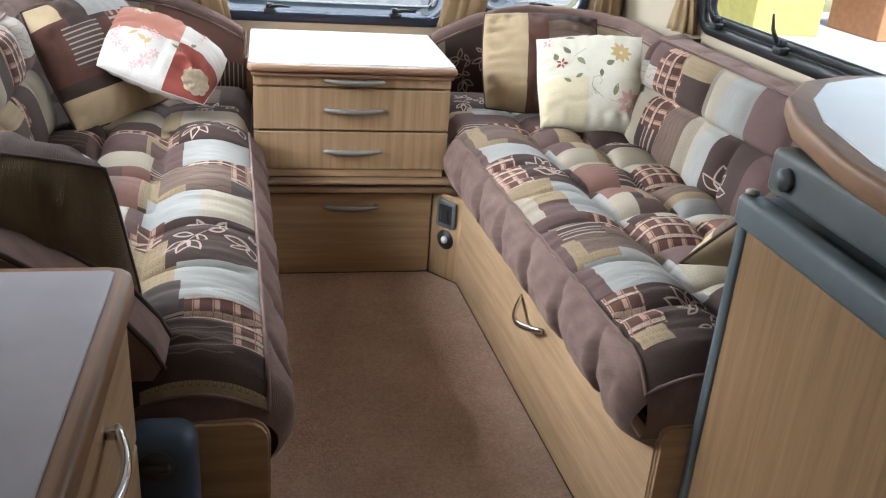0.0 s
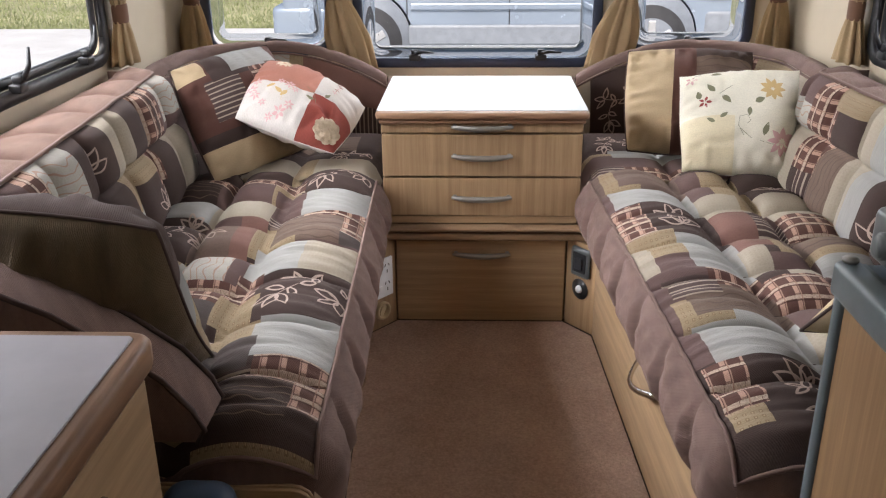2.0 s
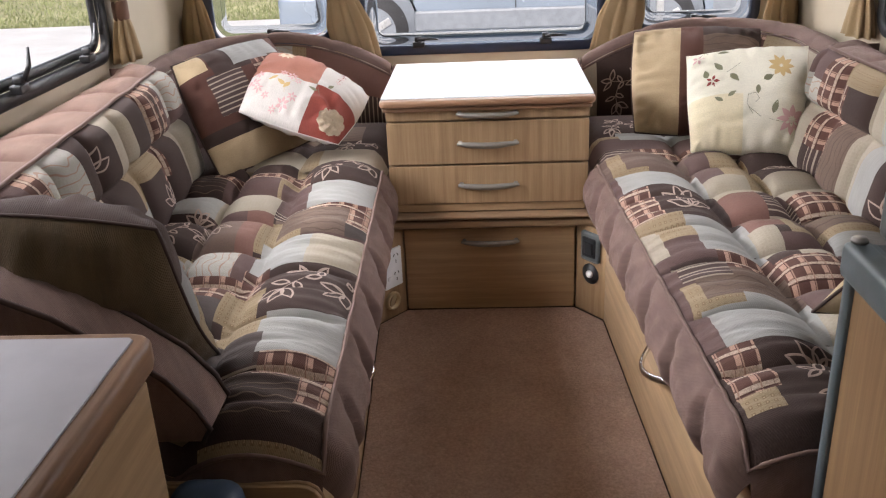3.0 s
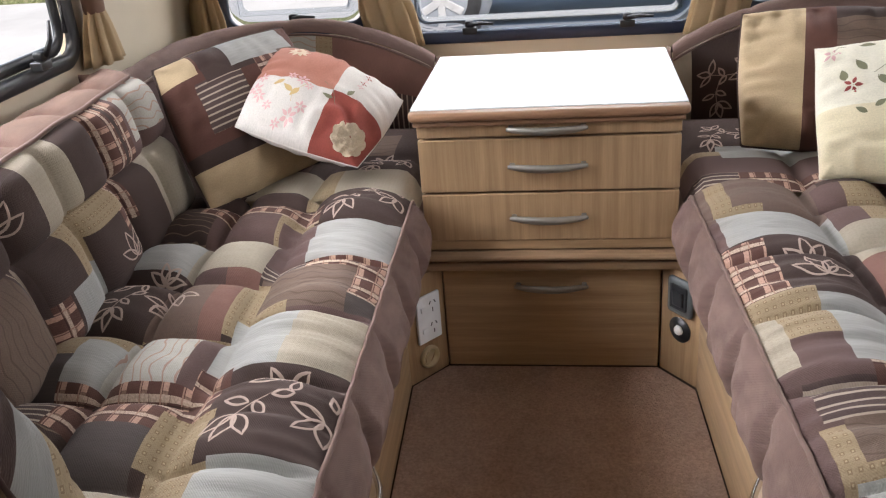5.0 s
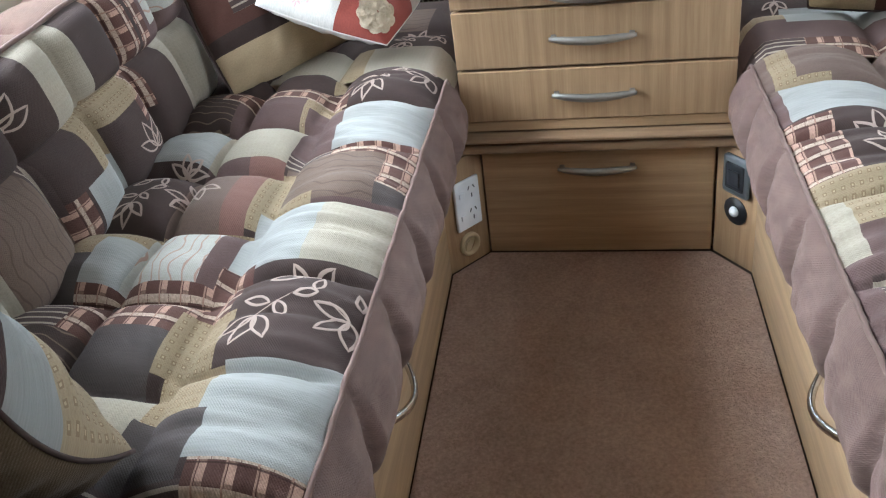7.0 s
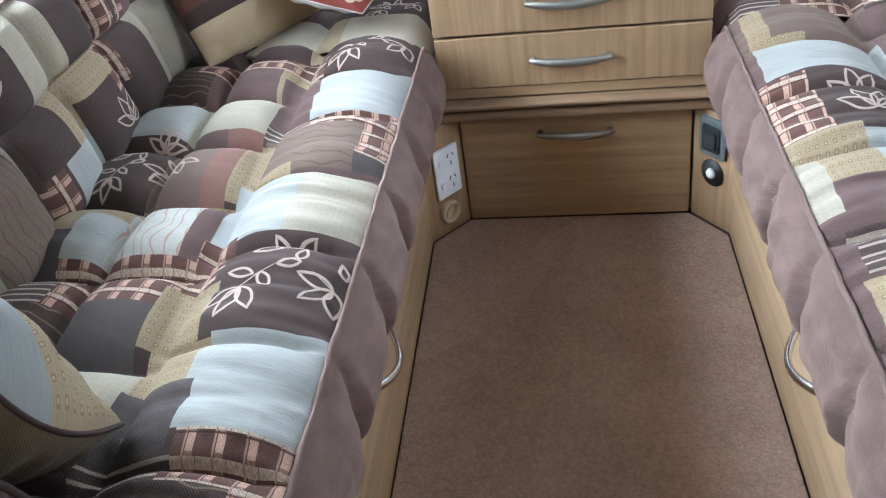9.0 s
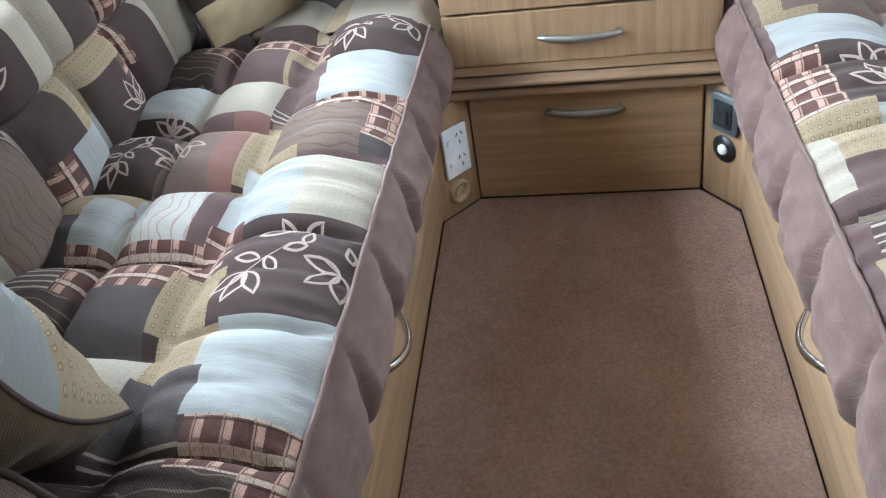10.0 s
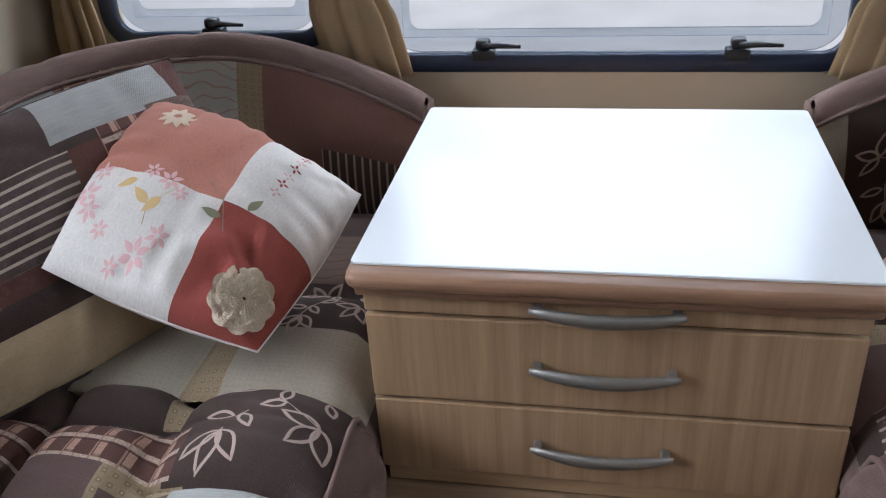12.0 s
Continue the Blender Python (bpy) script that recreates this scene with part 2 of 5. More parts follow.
def link(name, data, parent=None, label="", category="", kind="", group=""):
    ob = new(name, data)
    if parent:
        ob.parent = parent
    return tagged(ob, label, category, group, kind)


def thing(name, label, category, kind="", group=""):
    return tagged(new(name), label, category, group, kind)


def part(name, bm, material, parent=None, label="", smooth=False, **tags):
    me = bpy.data.meshes.new(name)
    bm.normal_update()
    bm.to_mesh(me)
    bm.free()
    for m in material if isinstance(material, list) else [material]:
        me.materials.append(m)
    if smooth:
        me.shade_smooth()
    return link(name, me, parent, label, **tags)


def box(x0, x1, y0, y1, z0, z1, bevel=0.003, segs=2, bm=None):
    bm = bm or bmesh.new()
    r = bmesh.ops.create_cube(bm, size=1)
    vs = r["verts"]
    for v in vs:
        v.co = Vector(((x0 + x1) / 2 + v.co.x * (x1 - x0), (y0 + y1) / 2 + v.co.y * (y1 - y0), (z0 + z1) / 2 + v.co.z * (z1 - z0)))
    if bevel:
        es = list({e for v in vs for e in v.link_edges})
        bmesh.ops.bevel(bm, geom=es, offset=bevel, segments=segs, affect="EDGES", profile=0.5)
    return bm


def move(bm, m):
    bmesh.ops.transform(bm, matrix=m, verts=bm.verts)
    return bm


def prism(points, z0, z1, bevel=0.0, segs=2):
    """A flat outline in x, y, raised from z0 to z1."""
    bm = bmesh.new()
    lo = [bm.verts.new((x, y, z0)) for x, y in points]
    hi = [bm.verts.new((x, y, z1)) for x, y in points]
    k = len(points)
    bm.faces.new(lo[::-1])
    bm.faces.new(hi)
    for i in range(k):
        bm.faces.new((lo[i], lo[(i + 1) % k], hi[(i + 1) % k], hi[i]))
    bmesh.ops.recalc_face_normals(bm, faces=bm.faces)
    if bevel:
        es = [e for e in bm.edges if abs(e.verts[0].co.z - e.verts[1].co.z) < 1e-6]
        bmesh.ops.bevel(bm, geom=es, offset=bevel, segments=segs, affect="EDGES", profile=0.5)
    return bm


def tube(points, radius, sides=8, bm=None, flat=1.0):
    """A round bar along points; flat squeezes it upright."""
    bm = bm or bmesh.new()
    pts = [Vector(p) for p in points]
    rings = []
    for i, p in enumerate(pts):
        d = (pts[min(i + 1, len(pts) - 1)] - pts[max(i - 1, 0)]).normalized()
        side = d.cross(Vector((0, 0, 1)))
        side = side.normalized() if side.length > 1e-4 else Vector((1, 0, 0))
        up = side.cross(d)
        rad = radius[i] if isinstance(radius, list) else radius
        rings.append([bm.verts.new(p + side * math.cos(a) * rad + up * math.sin(a) * rad * flat)
                      for a in (2 * math.pi * j / sides for j in range(sides))])
    for a, b in zip(rings, rings[1:]):
        for j in range(sides):
            bm.faces.new((a[j], a[(j + 1) % sides], b[(j + 1) % sides], b[j]))
    bm.faces.new(rings[0][::-1])
    bm.faces.new(rings[-1])
    bmesh.ops.recalc_face_normals(bm, faces=bm.faces)
    return bm


def disc(centre, radius, depth, axis="z", sides=32, bevel=0.0):
    bm = bmesh.new()
    bmesh.ops.create_cone(bm, cap_ends=True, segments=sides, radius1=radius, radius2=radius, depth=depth)
    if bevel:
        es = [e for e in bm.edges if len(e.link_faces) == 2 and any(len(f.verts) > 4 for f in e.link_faces)]
        bmesh.ops.bevel(bm, geom=es, offset=bevel, segments=2, affect="EDGES")
    turn = {"z": Matrix(), "x": Matrix.Rotation(radians(90), 4, "Y"), "y": Matrix.Rotation(radians(90), 4, "X")}[axis]
    return move(bm, Matrix.Translation(centre) @ turn)


def steps(a, b, d):
    k = max(1, round(abs(b - a) / d))
    return [a + (b - a) * i / k for i in range(k + 1)]


def surf(name, us, vs, fn, mats, pick=None, parent=None, label="", flip=False, uv=None, **tags):
    """A smooth sheet fn(u, v) over the grid us x vs; pick(u, v) gives the cloth of a cell; its map is in metres."""
    verts = [fn(u, v) for u in us for v in vs]
    k = len(vs)
    faces, idx, coords = [], [], []
    for i in range(len(us) - 1):
        for j in range(k - 1):
            q = [(i, j), (i + 1, j), (i + 1, j + 1), (i, j + 1)]
            q = q[::-1] if flip else q
            faces.append([a * k + b for a, b in q])
            coords += [uv(us[a], vs[b]) if uv else (us[a], vs[b]) for a, b in q]
            idx.append(pick((us[i] + us[i + 1]) / 2, (vs[j] + vs[j + 1]) / 2) if pick else 0)
    me = bpy.data.meshes.new(name)
    me.from_pydata(verts, [], faces)
    for m in mats:
        me.materials.append(m)
    me.polygons.foreach_set("material_index", idx)
    layer = me.uv_layers.new(name="UVMap")
    layer.data.foreach_set("uv", np.array(coords, dtype=np.float32).ravel())
    me.shade_smooth()
    return link(name, me, parent, label, **tags)


def patches(rows, rest=DARK):
    """A picker of cloths from rectangles (u0, u1, v0, v1, cloth); later ones lie on top."""
    def pick(u, v):
        for u0, u1, v0, v1, c in reversed(rows):
            if u0 <= u < u1 and v0 <= v < v1:
                return c
        return rest
    pick.us = sorted({e for r in rows for e in r[:2]})
    pick.vs = sorted({e for r in rows for e in r[2:4]})
    return pick


def with_edges(grid, edges):
    """The grid with its nearest lines moved onto the edges, so that every patch ends on a line."""
    out = list(grid)
    for e in edges:
        if out[0] < e < out[-1]:
            k = min(range(1, len(out) - 1), key=lambda i: abs(out[i] - e))
            out[k] = e
    return sorted(out)


def puff(x, pitch, power=3.0):
    f = (x / pitch) % 1.0
    return 1 - abs(2 * f - 1) ** power


def leaf_outline(length, width, k=9):
    """The rim of a pointed leaf that starts at 0, 0 and runs along x."""
    up = [(length * i / k, width / 2 * math.sin(math.pi * (i / k) ** 0.8)) for i in range(k + 1)]
    return up + [(x, -y) for x, y in up[-2:0:-1]]


def sprig(name, fn, at, turn, size, parent, stems, leaves, ink=None, thick=0.0022, label="", ax=(1, 1), fill=False):
    """An embroidered sprig on the sheet fn(u, v): thread stems and leaf rims, raised slightly."""
    bm = bmesh.new()
    ca, sa = math.cos(turn), math.sin(turn)

    def place(x, y, lift):
        u, v = at[0] + ax[0] * size * (x * ca - y * sa), at[1] + ax[1] * size * (x * sa + y * ca)
        p = Vector(fn(u, v))
        e = 0.002
        nrm = (Vector(fn(u + e, v)) - p).cross(Vector(fn(u, v + e)) - p).normalized()
        if nrm.dot(Vector(sprig.up)) < 0:
            nrm = -nrm
        return p + nrm * lift

    def ribbon(pts, w, closed):
        k = len(pts)
        pairs = []
        for i in range(k):
            a, b = (pts[i - 1], pts[(i + 1) % k]) if closed else (pts[max(0, i - 1)], pts[min(k - 1, i + 1)])
            d = Vector((b[0] - a[0], b[1] - a[1]))
            d = d.normalized() if d.length > 1e-9 else Vector((1, 0))
            ox, oy = -d.y * w / size, d.x * w / size
            x, y = pts[i]
            pairs.append((bm.verts.new(place(x + ox, y + oy, 0.0004)), bm.verts.new(place(x, y, 0.0011)),
                          bm.verts.new(place(x - ox, y - oy, 0.0004))))
        for i in range(k if closed else k - 1):
            a, b = pairs[i], pairs[(i + 1) % k]
            bm.faces.new((a[0], a[1], b[1], b[0]))
            bm.faces.new((a[1], a[2], b[2], b[1]))

    for st in stems:
        ribbon(st, thick * 0.45, False)
    for x, y, ang, ln, wd in leaves:
        c, s = math.cos(ang), math.sin(ang)
        rim = [(x + px * c - py * s, y + px * s + py * c) for px, py in leaf_outline(ln, wd, 7 if fill else 9)]
        if fill:
            mid = bm.verts.new(place(sum(p[0] for p in rim) / len(rim), sum(p[1] for p in rim) / len(rim), 0.0014))
            edge = [bm.verts.new(place(px, py, 0.0005)) for px, py in rim]
            for i in range(len(edge)):
                bm.faces.new((edge[i], edge[(i + 1) % len(edge)], mid))
        else:
            ribbon(rim, thick, True)
    bmesh.ops.recalc_face_normals(bm, faces=bm.faces)
    return part(name, bm, ink or LEAF_INK, parent, label, True)


sprig.up = (0, 0, 1)
# a sprig in units of its own width: two drooping fans, a fan on top, small leaves along the stems
BRANCH = [[(-0.22, -0.16), (-0.14, 0.0), (0.02, 0.14), (0.10, 0.17)], [(-0.02, 0.34), (0.12, 0.16), (0.26, 0.05), (0.38, -0.04)]]
BRANCH_LEAVES = [
    (-0.22, -0.16, 3.75, 0.27, 0.10), (-0.21, -0.17, 4.35, 0.29, 0.11), (-0.20, -0.16, 5.15, 0.26, 0.11),
    (-0.17, 0.0, 2.9, 0.20, 0.08), (-0.12, 0.02, 5.2, 0.18, 0.08), (-0.02, 0.34, 2.2, 0.22, 0.10), (-0.01, 0.34, 0.8, 0.24, 0.10), (-0.03, 0.32, 3.3, 0.22, 0.08),
    (0.12, 0.16, 1.5, 0.17, 0.07), (0.14, 0.13, 3.4, 0.16, 0.07), (0.38, -0.04, 2.8, 0.26, 0.10), (0.38, -0.05, 3.9, 0.25, 0.11), (0.38, -0.05, 4.9, 0.26, 0.11),
    (0.44, 0.10, 1.9, 0.16, 0.06),
]
FAN = [(0, 0, 0.35, 0.5, 0.2), (0, 0, 1.05, 0.55, 0.21), (0, 0, 1.75, 0.55, 0.21), (0, 0, 2.6, 0.5, 0.19)]


def pillow(name, corners, thick, mats, pick, label, rim=VELVET_PINK, back=OLIVE, ear=0.02, seed=1, creases=0.004, group="scatter cushions on the sofas", plump=0.14, cord=0.0035, ruck=None, split=None, bow=0.0):
    """A scatter cushion between four corners (bottom left, bottom right, top right, top left, seen from its face)."""
    bl, br, tr, tl = [Vector(c) for c in corners]
    nrm = (br - bl).cross(tl - bl).normalized()
    w, h = (br - bl).length, (tl - bl).length
    top = thing(name, label, "cushion", group=group)

    def base(u, v):
        # corners drawn in and rounded, sides swelling between them
        x, y = 2 * u - 1, 2 * v - 1
        gx = x * math.sqrt(1 - plump * y * y) * (1 + 0.30 * plump)
        gy = y * math.sqrt(1 - plump * x * x) * (1 + 0.30 * plump)
        gx -= ear * x * (1 - y ** 4) * x ** 4
        gy -= ear * y * (1 - x ** 4) * y ** 4
        a, b = (gx + 1) / 2, (gy + 1) / 2
        return bl.lerp(br, a).lerp(tl.lerp(tr, a), b) - nrm * bow * math.sin(math.pi * v)

    def bulge(u, v):
        return ((1 - abs(2 * u - 1) ** 2.4) * (1 - abs(2 * v - 1) ** 2.4)) ** 0.52

    def face(u, v):
        wob = noise.noise(Vector((u * 2 + seed * 7, v * 2, seed))) * creases * 1.6
        # puckers that run in from the seams
        rim = min(u, 1 - u, v, 1 - v)
        along = v if min(u, 1 - u) < min(v, 1 - v) else u
        wob += noise.noise(Vector((along * 15 + seed, rim * 3, seed * 3))) * creases * 1.5 * math.exp(-rim * 6)
        fold = noise.noise(Vector((u * 2.3 + v * 1.4, v * 2.1 - u * 1.7 + seed, 3)))
        wob -= creases * 0.55 * max(0, 1 - abs(fold) * 7)
        if ruck:
            wob += ruck(u, v)
        return base(u, v) + nrm * (thick * bulge(u, v) * 0.55 + wob * min(1, rim * 14))

    def rear(u, v):
        rim = min(u, 1 - u, v, 1 - v)
        along = v if min(u, 1 - u) < min(v, 1 - v) else u
        pucker = noise.noise(Vector((along * 11 + seed * 5, rim * 2, seed))) * creases * 1.6 * math.exp(-rim * 4) * min(1, rim * 12)
        return base(u, v) - nrm * (thick * bulge(u, v) * 0.32 + pucker)

    g = [0.5 - 0.5 * math.cos(math.pi * i / 64) for i in range(65)]
    part_uv = lambda u, v: (u * w, v * h)
    gu, gv = (with_edges(g, pick.us), with_edges(g, pick.vs)) if split is None else (with_edges(g, split[:1]), with_edges(g, split[1:]))
    surf("cover", gu, gv, face, mats, pick, top, uv=part_uv)
    surf("backing", g, g, rear, [back], None, top, flip=True, uv=part_uv)
    ring = [(i / 20, 0) for i in range(20)] + [(1, i / 20) for i in range(20)] + [(1 - i / 20, 1) for i in range(20)] + [(0, 1 - i / 20) for i in range(21)]
    part("piping", tube([base(u, v) for u, v in ring], cord, 6), rim, top, smooth=True)
    return top, face, nrm

# ---- structure ----
# floor colour darkened so the gap round the carpet shows a shadow line
UNDERFLOOR = plain("floor_gap_shade", (0.07, 0.045, 0.03), 0.9)
FRONT, SIDE, REAR, ROOF = 0.78, 1.13, -4.0, 1.95
tagged(part("floor", box(-SIDE, SIDE, REAR, FRONT, -0.06, -0.004, 0), UNDERFLOOR), "caravan floor under the carpet, darkened for the gap's shade", "floor", kind="structure")
CARPET_PLAN = [(-0.274, 0.016), (-0.3555, -0.086), (-0.290, -1.46), (-0.425, -1.50), (-0.425, REAR), (0.455, REAR), (0.455, -1.49), (0.4145, -1.46), (0.352, -0.086), (0.270, 0.016)]
tagged(part("carpet", prism(CARPET_PLAN, -0.003, 0.006, 0.003, 2), CARPET), "brown cut-pile fitted carpet in the aisle", "carpet", kind="structure")
tagged(part("ceiling", box(-SIDE - 0.04, SIDE + 0.04, REAR - 0.04, FRONT + 0.04, ROOF, ROOF + 0.04, 0), CEILBOARD), "white ceiling board", "ceiling", kind="structure")
tagged(part("wall_rear", box(-SIDE, SIDE, REAR - 0.04, REAR, -0.06, ROOF, 0), WALLBOARD), "cream wallboard at the back", "wall", kind="structure")

WZ0, WZ1 = 0.728, 1.34          # front windows
SZ0, SZ1 = 0.872, 1.45          # side windows
SY0, SY1 = -1.42, 0.03


def wall_with(name, spans, z0, z1, lo, hi, place, label):
    """One wall along a line from lo to hi with window openings spans between z0 and z1; place(a0, a1, b0, b1) gives a box."""
    bm = bmesh.new()
    cuts = [lo] + [c for s in spans for c in s] + [hi]
    place(bm, lo, hi, -0.06, z0)
    place(bm, lo, hi, z1, ROOF)
    for i in range(0, len(cuts), 2):
        place(bm, cuts[i], cuts[i + 1], z0, z1)
    return tagged(part(name, bm, WALLBOARD), label, "wall", kind="structure")


FRONT_SPANS = [(-1.03, -0.575), (-0.455, 0.425), (0.555, 0.98)]
wall_with("wall_front", FRONT_SPANS, WZ0, WZ1, -SIDE, SIDE,
          lambda bm, a, b, c, d: box(a, b, FRONT, FRONT + 0.035, c, d, 0, bm=bm), "cream wallboard around the front windows")
SILL = 0.775                    # the outer front windows start higher
for a, b in (FRONT_SPANS[0], FRONT_SPANS[2]):
    tagged(part("wall_sill", box(a, b, FRONT, FRONT + 0.035, WZ0, SILL, 0), WALLBOARD), "cream wallboard below the window", "wall", kind="structure")
x0, x1 = SIDE, SIDE + 0.035
wall_with("wall_right", [(SY0, SY1)], SZ0, SZ1, REAR, FRONT + 0.035,
          lambda bm, a, b, c, d: box(x0, x1, a, b, c, d, 0, bm=bm), "cream wallboard around the side window")
wall_with("wall_left", [(SY0, SY1)], SZ0, SZ1, -2.90, FRONT + 0.035,
          lambda bm, a, b, c, d: box(-x1, -x0, a, b, c, d, 0, bm=bm), "cream wallboard around the side window")
# opening from -3.60 to -2.90: unseen, added to let the rear fill in
tagged(part("wall_left_rear", box(-x1, -x0, REAR, -3.60, -0.06, ROOF, 0), WALLBOARD), "cream wallboard beside the unseen rear opening", "wall", kind="structure")
tagged(part("wall_left_head", box(-x1, -x0, -3.60, -2.90, 1.90, ROOF, 0), WALLBOARD), "cream wallboard over the unseen rear opening", "wall", kind="structure")


def rounded(w, h, r, k=6):
    pts = []
    for cx, cz, a0 in ((w / 2 - r, h / 2 - r, 0), (-w / 2 + r, h / 2 - r, 90), (-w / 2 + r, -h / 2 + r, 180), (w / 2 - r, -h / 2 + r, 270)):
        for i in range(k + 1):
            a = radians(a0 + 90 * i / k)
            pts.append((cx + r * math.cos(a), cz + r * math.sin(a)))
    return pts


def ring(w, h, r, inset, y0, y1, round_over=0.004):
    """A rounded rectangular frame in x, z, from y0 (inside) to y1."""
    o, i = rounded(w, h, r), rounded(w - 2 * inset, h - 2 * inset, max(r - inset, 0.01))
    e = round_over
    o2, i2 = rounded(w - 2 * e, h - 2 * e, r - e), rounded(w - 2 * inset + 2 * e, h - 2 * inset + 2 * e, max(r - inset, 0.01) + e)
    bm = bmesh.new()
    loops = [[bm.verts.new((x, y, z)) for x, z in pts] for pts, y in ((o, y1), (o, y0 + e), (o2, y0), (i2, y0), (i, y0 + e), (i, y1))]
    k = len(o)
    for a, b in zip(loops, loops[1:] + loops[:1]):
        for j in range(k):
            bm.faces.new((a[j], a[(j + 1) % k], b[(j + 1) % k], b[j]))
    bmesh.ops.recalc_face_normals(bm, faces=bm.faces)
    return bm


def catch(parent, x, z, flip=1, up=False):
    """A folding window catch: block, hinge barrel and lever."""
    body = part("catch", box(x - 0.022, x + 0.022, -0.034, -0.004, z - 0.018, z + 0.004, 0.004), BLACK, parent, "black plastic window catch", True)
    part("hinge", box(x - 0.014, x + 0.014, -0.036, -0.010, z + 0.004, z + 0.024, 0.006), BLACK, body, smooth=True)
    part("lever", tube([(x, -0.034, z + 0.012), (x + 0.014 * flip, -0.046, z + 0.045), (x + 0.030 * flip, -0.044, z + 0.085)] if up else [(x, -0.034, z + 0.012), (x + 0.03 * flip, -0.044, z + 0.017), (x + 0.075 * flip, -0.046, z + 0.015)], [0.007, 0.006, 0.0035], 8), BLACK, body, smooth=True)


def window(name, m, w, h, catches, label, flip=1, side=False):
    top = thing(name, label, "window", kind="structure")
    part("rubber_seal", ring(w + 0.05, h + 0.05, 0.075, 0.036, -0.012, 0.006), BLACK if side else SEAL, top, "black rubber seal", True)
    part("window_frame", ring(w - 0.02, h - 0.02, 0.065, 0.045 if not side else 0.028, 0.006, 0.018), BLACK if side else RIM, top, "acrylic rim", True)
    pane = part("pane", move(box(-w / 2 + 0.04, w / 2 - 0.04, 0.010, 0.014, -h / 2 + 0.04, h / 2 - 0.04, 0), Matrix()), GLASS, top, "clear acrylic")
    pane.visible_shadow = False
    for x in catches:
        catch(top, x, -h / 2 + 0.022, flip, side)
    if side:
        for x in (-w / 2 + 0.035, w / 2 - 0.035):
            part("stay", tube([(x, -0.010, -h / 2 + 0.06), (x, -0.020, -h / 2 + 0.20), (x, -0.010, h / 2 - 0.08)], 0.007, 8), BLACK, top, "black window stay", True)
    top.matrix_world = m
    return top


RIM = glass("acrylic_rim", (0.62, 0.66, 0.70))
for i, (a, b) in enumerate(FRONT_SPANS):
    lo = WZ0 if i == 1 else SILL
    window(f"window_{i + 1}", pose((a + b) / 2, FRONT, (lo + WZ1) / 2), b - a, WZ1 - lo, (-0.235, 0.240) if i == 1 else (0.0,),
           "black-framed acrylic caravan front window with catches")
window("window_4", pose(-SIDE, (SY0 + SY1) / 2, (SZ0 + SZ1) / 2, 0, 0, 90), SY1 - SY0, SZ1 - SZ0, (0.55, 0.16), "black-framed acrylic side window with catches", 1, True)
window("window_5", pose(SIDE, (SY0 + SY1) / 2, (SZ0 + SZ1) / 2, 0, 0, -90), SY1 - SY0, SZ1 - SZ0, (-0.60, -0.22), "black-framed acrylic side window with catches", -1, True)

# shelf behind the chest, below the front window; brown paints the gap's shade
tagged(part("window_ledge", box(-0.338, 0.338, 0.552, FRONT, 0.0, 0.610, 0.004), EDGING), "ledge below the front window, brown for the gap's shade", "ledge", kind="structure")

# ---- chest of drawers ----


def bow_handle(parent, x0, x1, y, z, mat=CHROME, out=0.026):
    k = 12
    pts = [(x0 + (x1 - x0) * i / k, y - out * (0.55 + 0.45 * math.sin(math.pi * i / k)), z - 0.004 * math.sin(math.pi * i / k)) for i in range(k + 1)]
    rad = [0.0028 + 0.0038 * math.sin(math.pi * i / k) ** 0.5 for i in range(k + 1)]
    h = part("handle", tube(pts, rad, 10, flat=1.5), mat, parent, "brushed nickel bow handle", True)
    for x in (x0 + 0.010, x1 - 0.010):
        part("handle_foot", box(x - 0.006, x + 0.006, y - out * 0.62, y, z - 0.005, z + 0.006, 0.002), mat, h)
    return h


chest = thing("chest_of_drawers", "beech-effect chest of drawers with white laminate top", "chest of drawers")
part("body", box(-0.300, 0.300, 0.020, 0.545, 0.352, 0.672, 0.002), BEECH_V, chest)
for nm, z0, z1, hz in (("drawer", 0.378, 0.500, 0.442), ("drawer", 0.506, 0.637, 0.573), ("slide_out_rail", 0.643, 0.672, 0.664)):
    d = part(nm, box(-0.304, 0.304, 0.0, 0.0195, z0, z1, 0.0025), BEECH_V, chest)
    bow_handle(d, -0.092, 0.094, 0.0, hz)
part("plinth", box(-0.296, 0.296, 0.004, 0.019, 0.352, 0.376, 0.001), BEECH, chest, "beech-effect strip under the drawers")
slide = part("slide_out_table", box(-0.310, 0.310, -0.014, 0.30, 0.6735, 0.6865, 0.004), EDGING, chest, "wood lip of the pull-out table", True)
lip = rounded(0.640, 0.575, 0.018, 4)
part("worktop_edge", prism([(x, y + 0.262) for x, y in lip], 0.688, 0.7095, 0.008, 3), EDGING, chest, "rounded reddish wood edging", True)
part("worktop", prism([(x, y + 0.276) for x, y in rounded(0.634, 0.545, 0.008, 4)], 0.708, 0.7125, 0.001, 1), LAMINATE, chest, "glossy white laminate top")

base = thing("drawer_cabinet", "beech-effect lower cabinet with one deep drawer", "cabinet")
part("ledge", prism([(-0.352, -0.062), (-0.30, -0.030), (0.30, -0.030), (0.352, -0.062), (0.352, 0.54), (-0.352, 0.54)], 0.3335, 0.347, 0.005), LEDGE, base, "moulded wood ledge", True)
part("ledge_lower", prism([(-0.345, -0.045), (-0.30, -0.016), (0.30, -0.016), (0.345, -0.045), (0.345, 0.54), (-0.345, 0.54)], 0.300, 0.326, 0.006), LEDGE, base, "moulded wood ledge", True)
part("body", box(-0.275, 0.275, 0.042, 0.53, 0.002, 0.299, 0.001), BEECH, base)
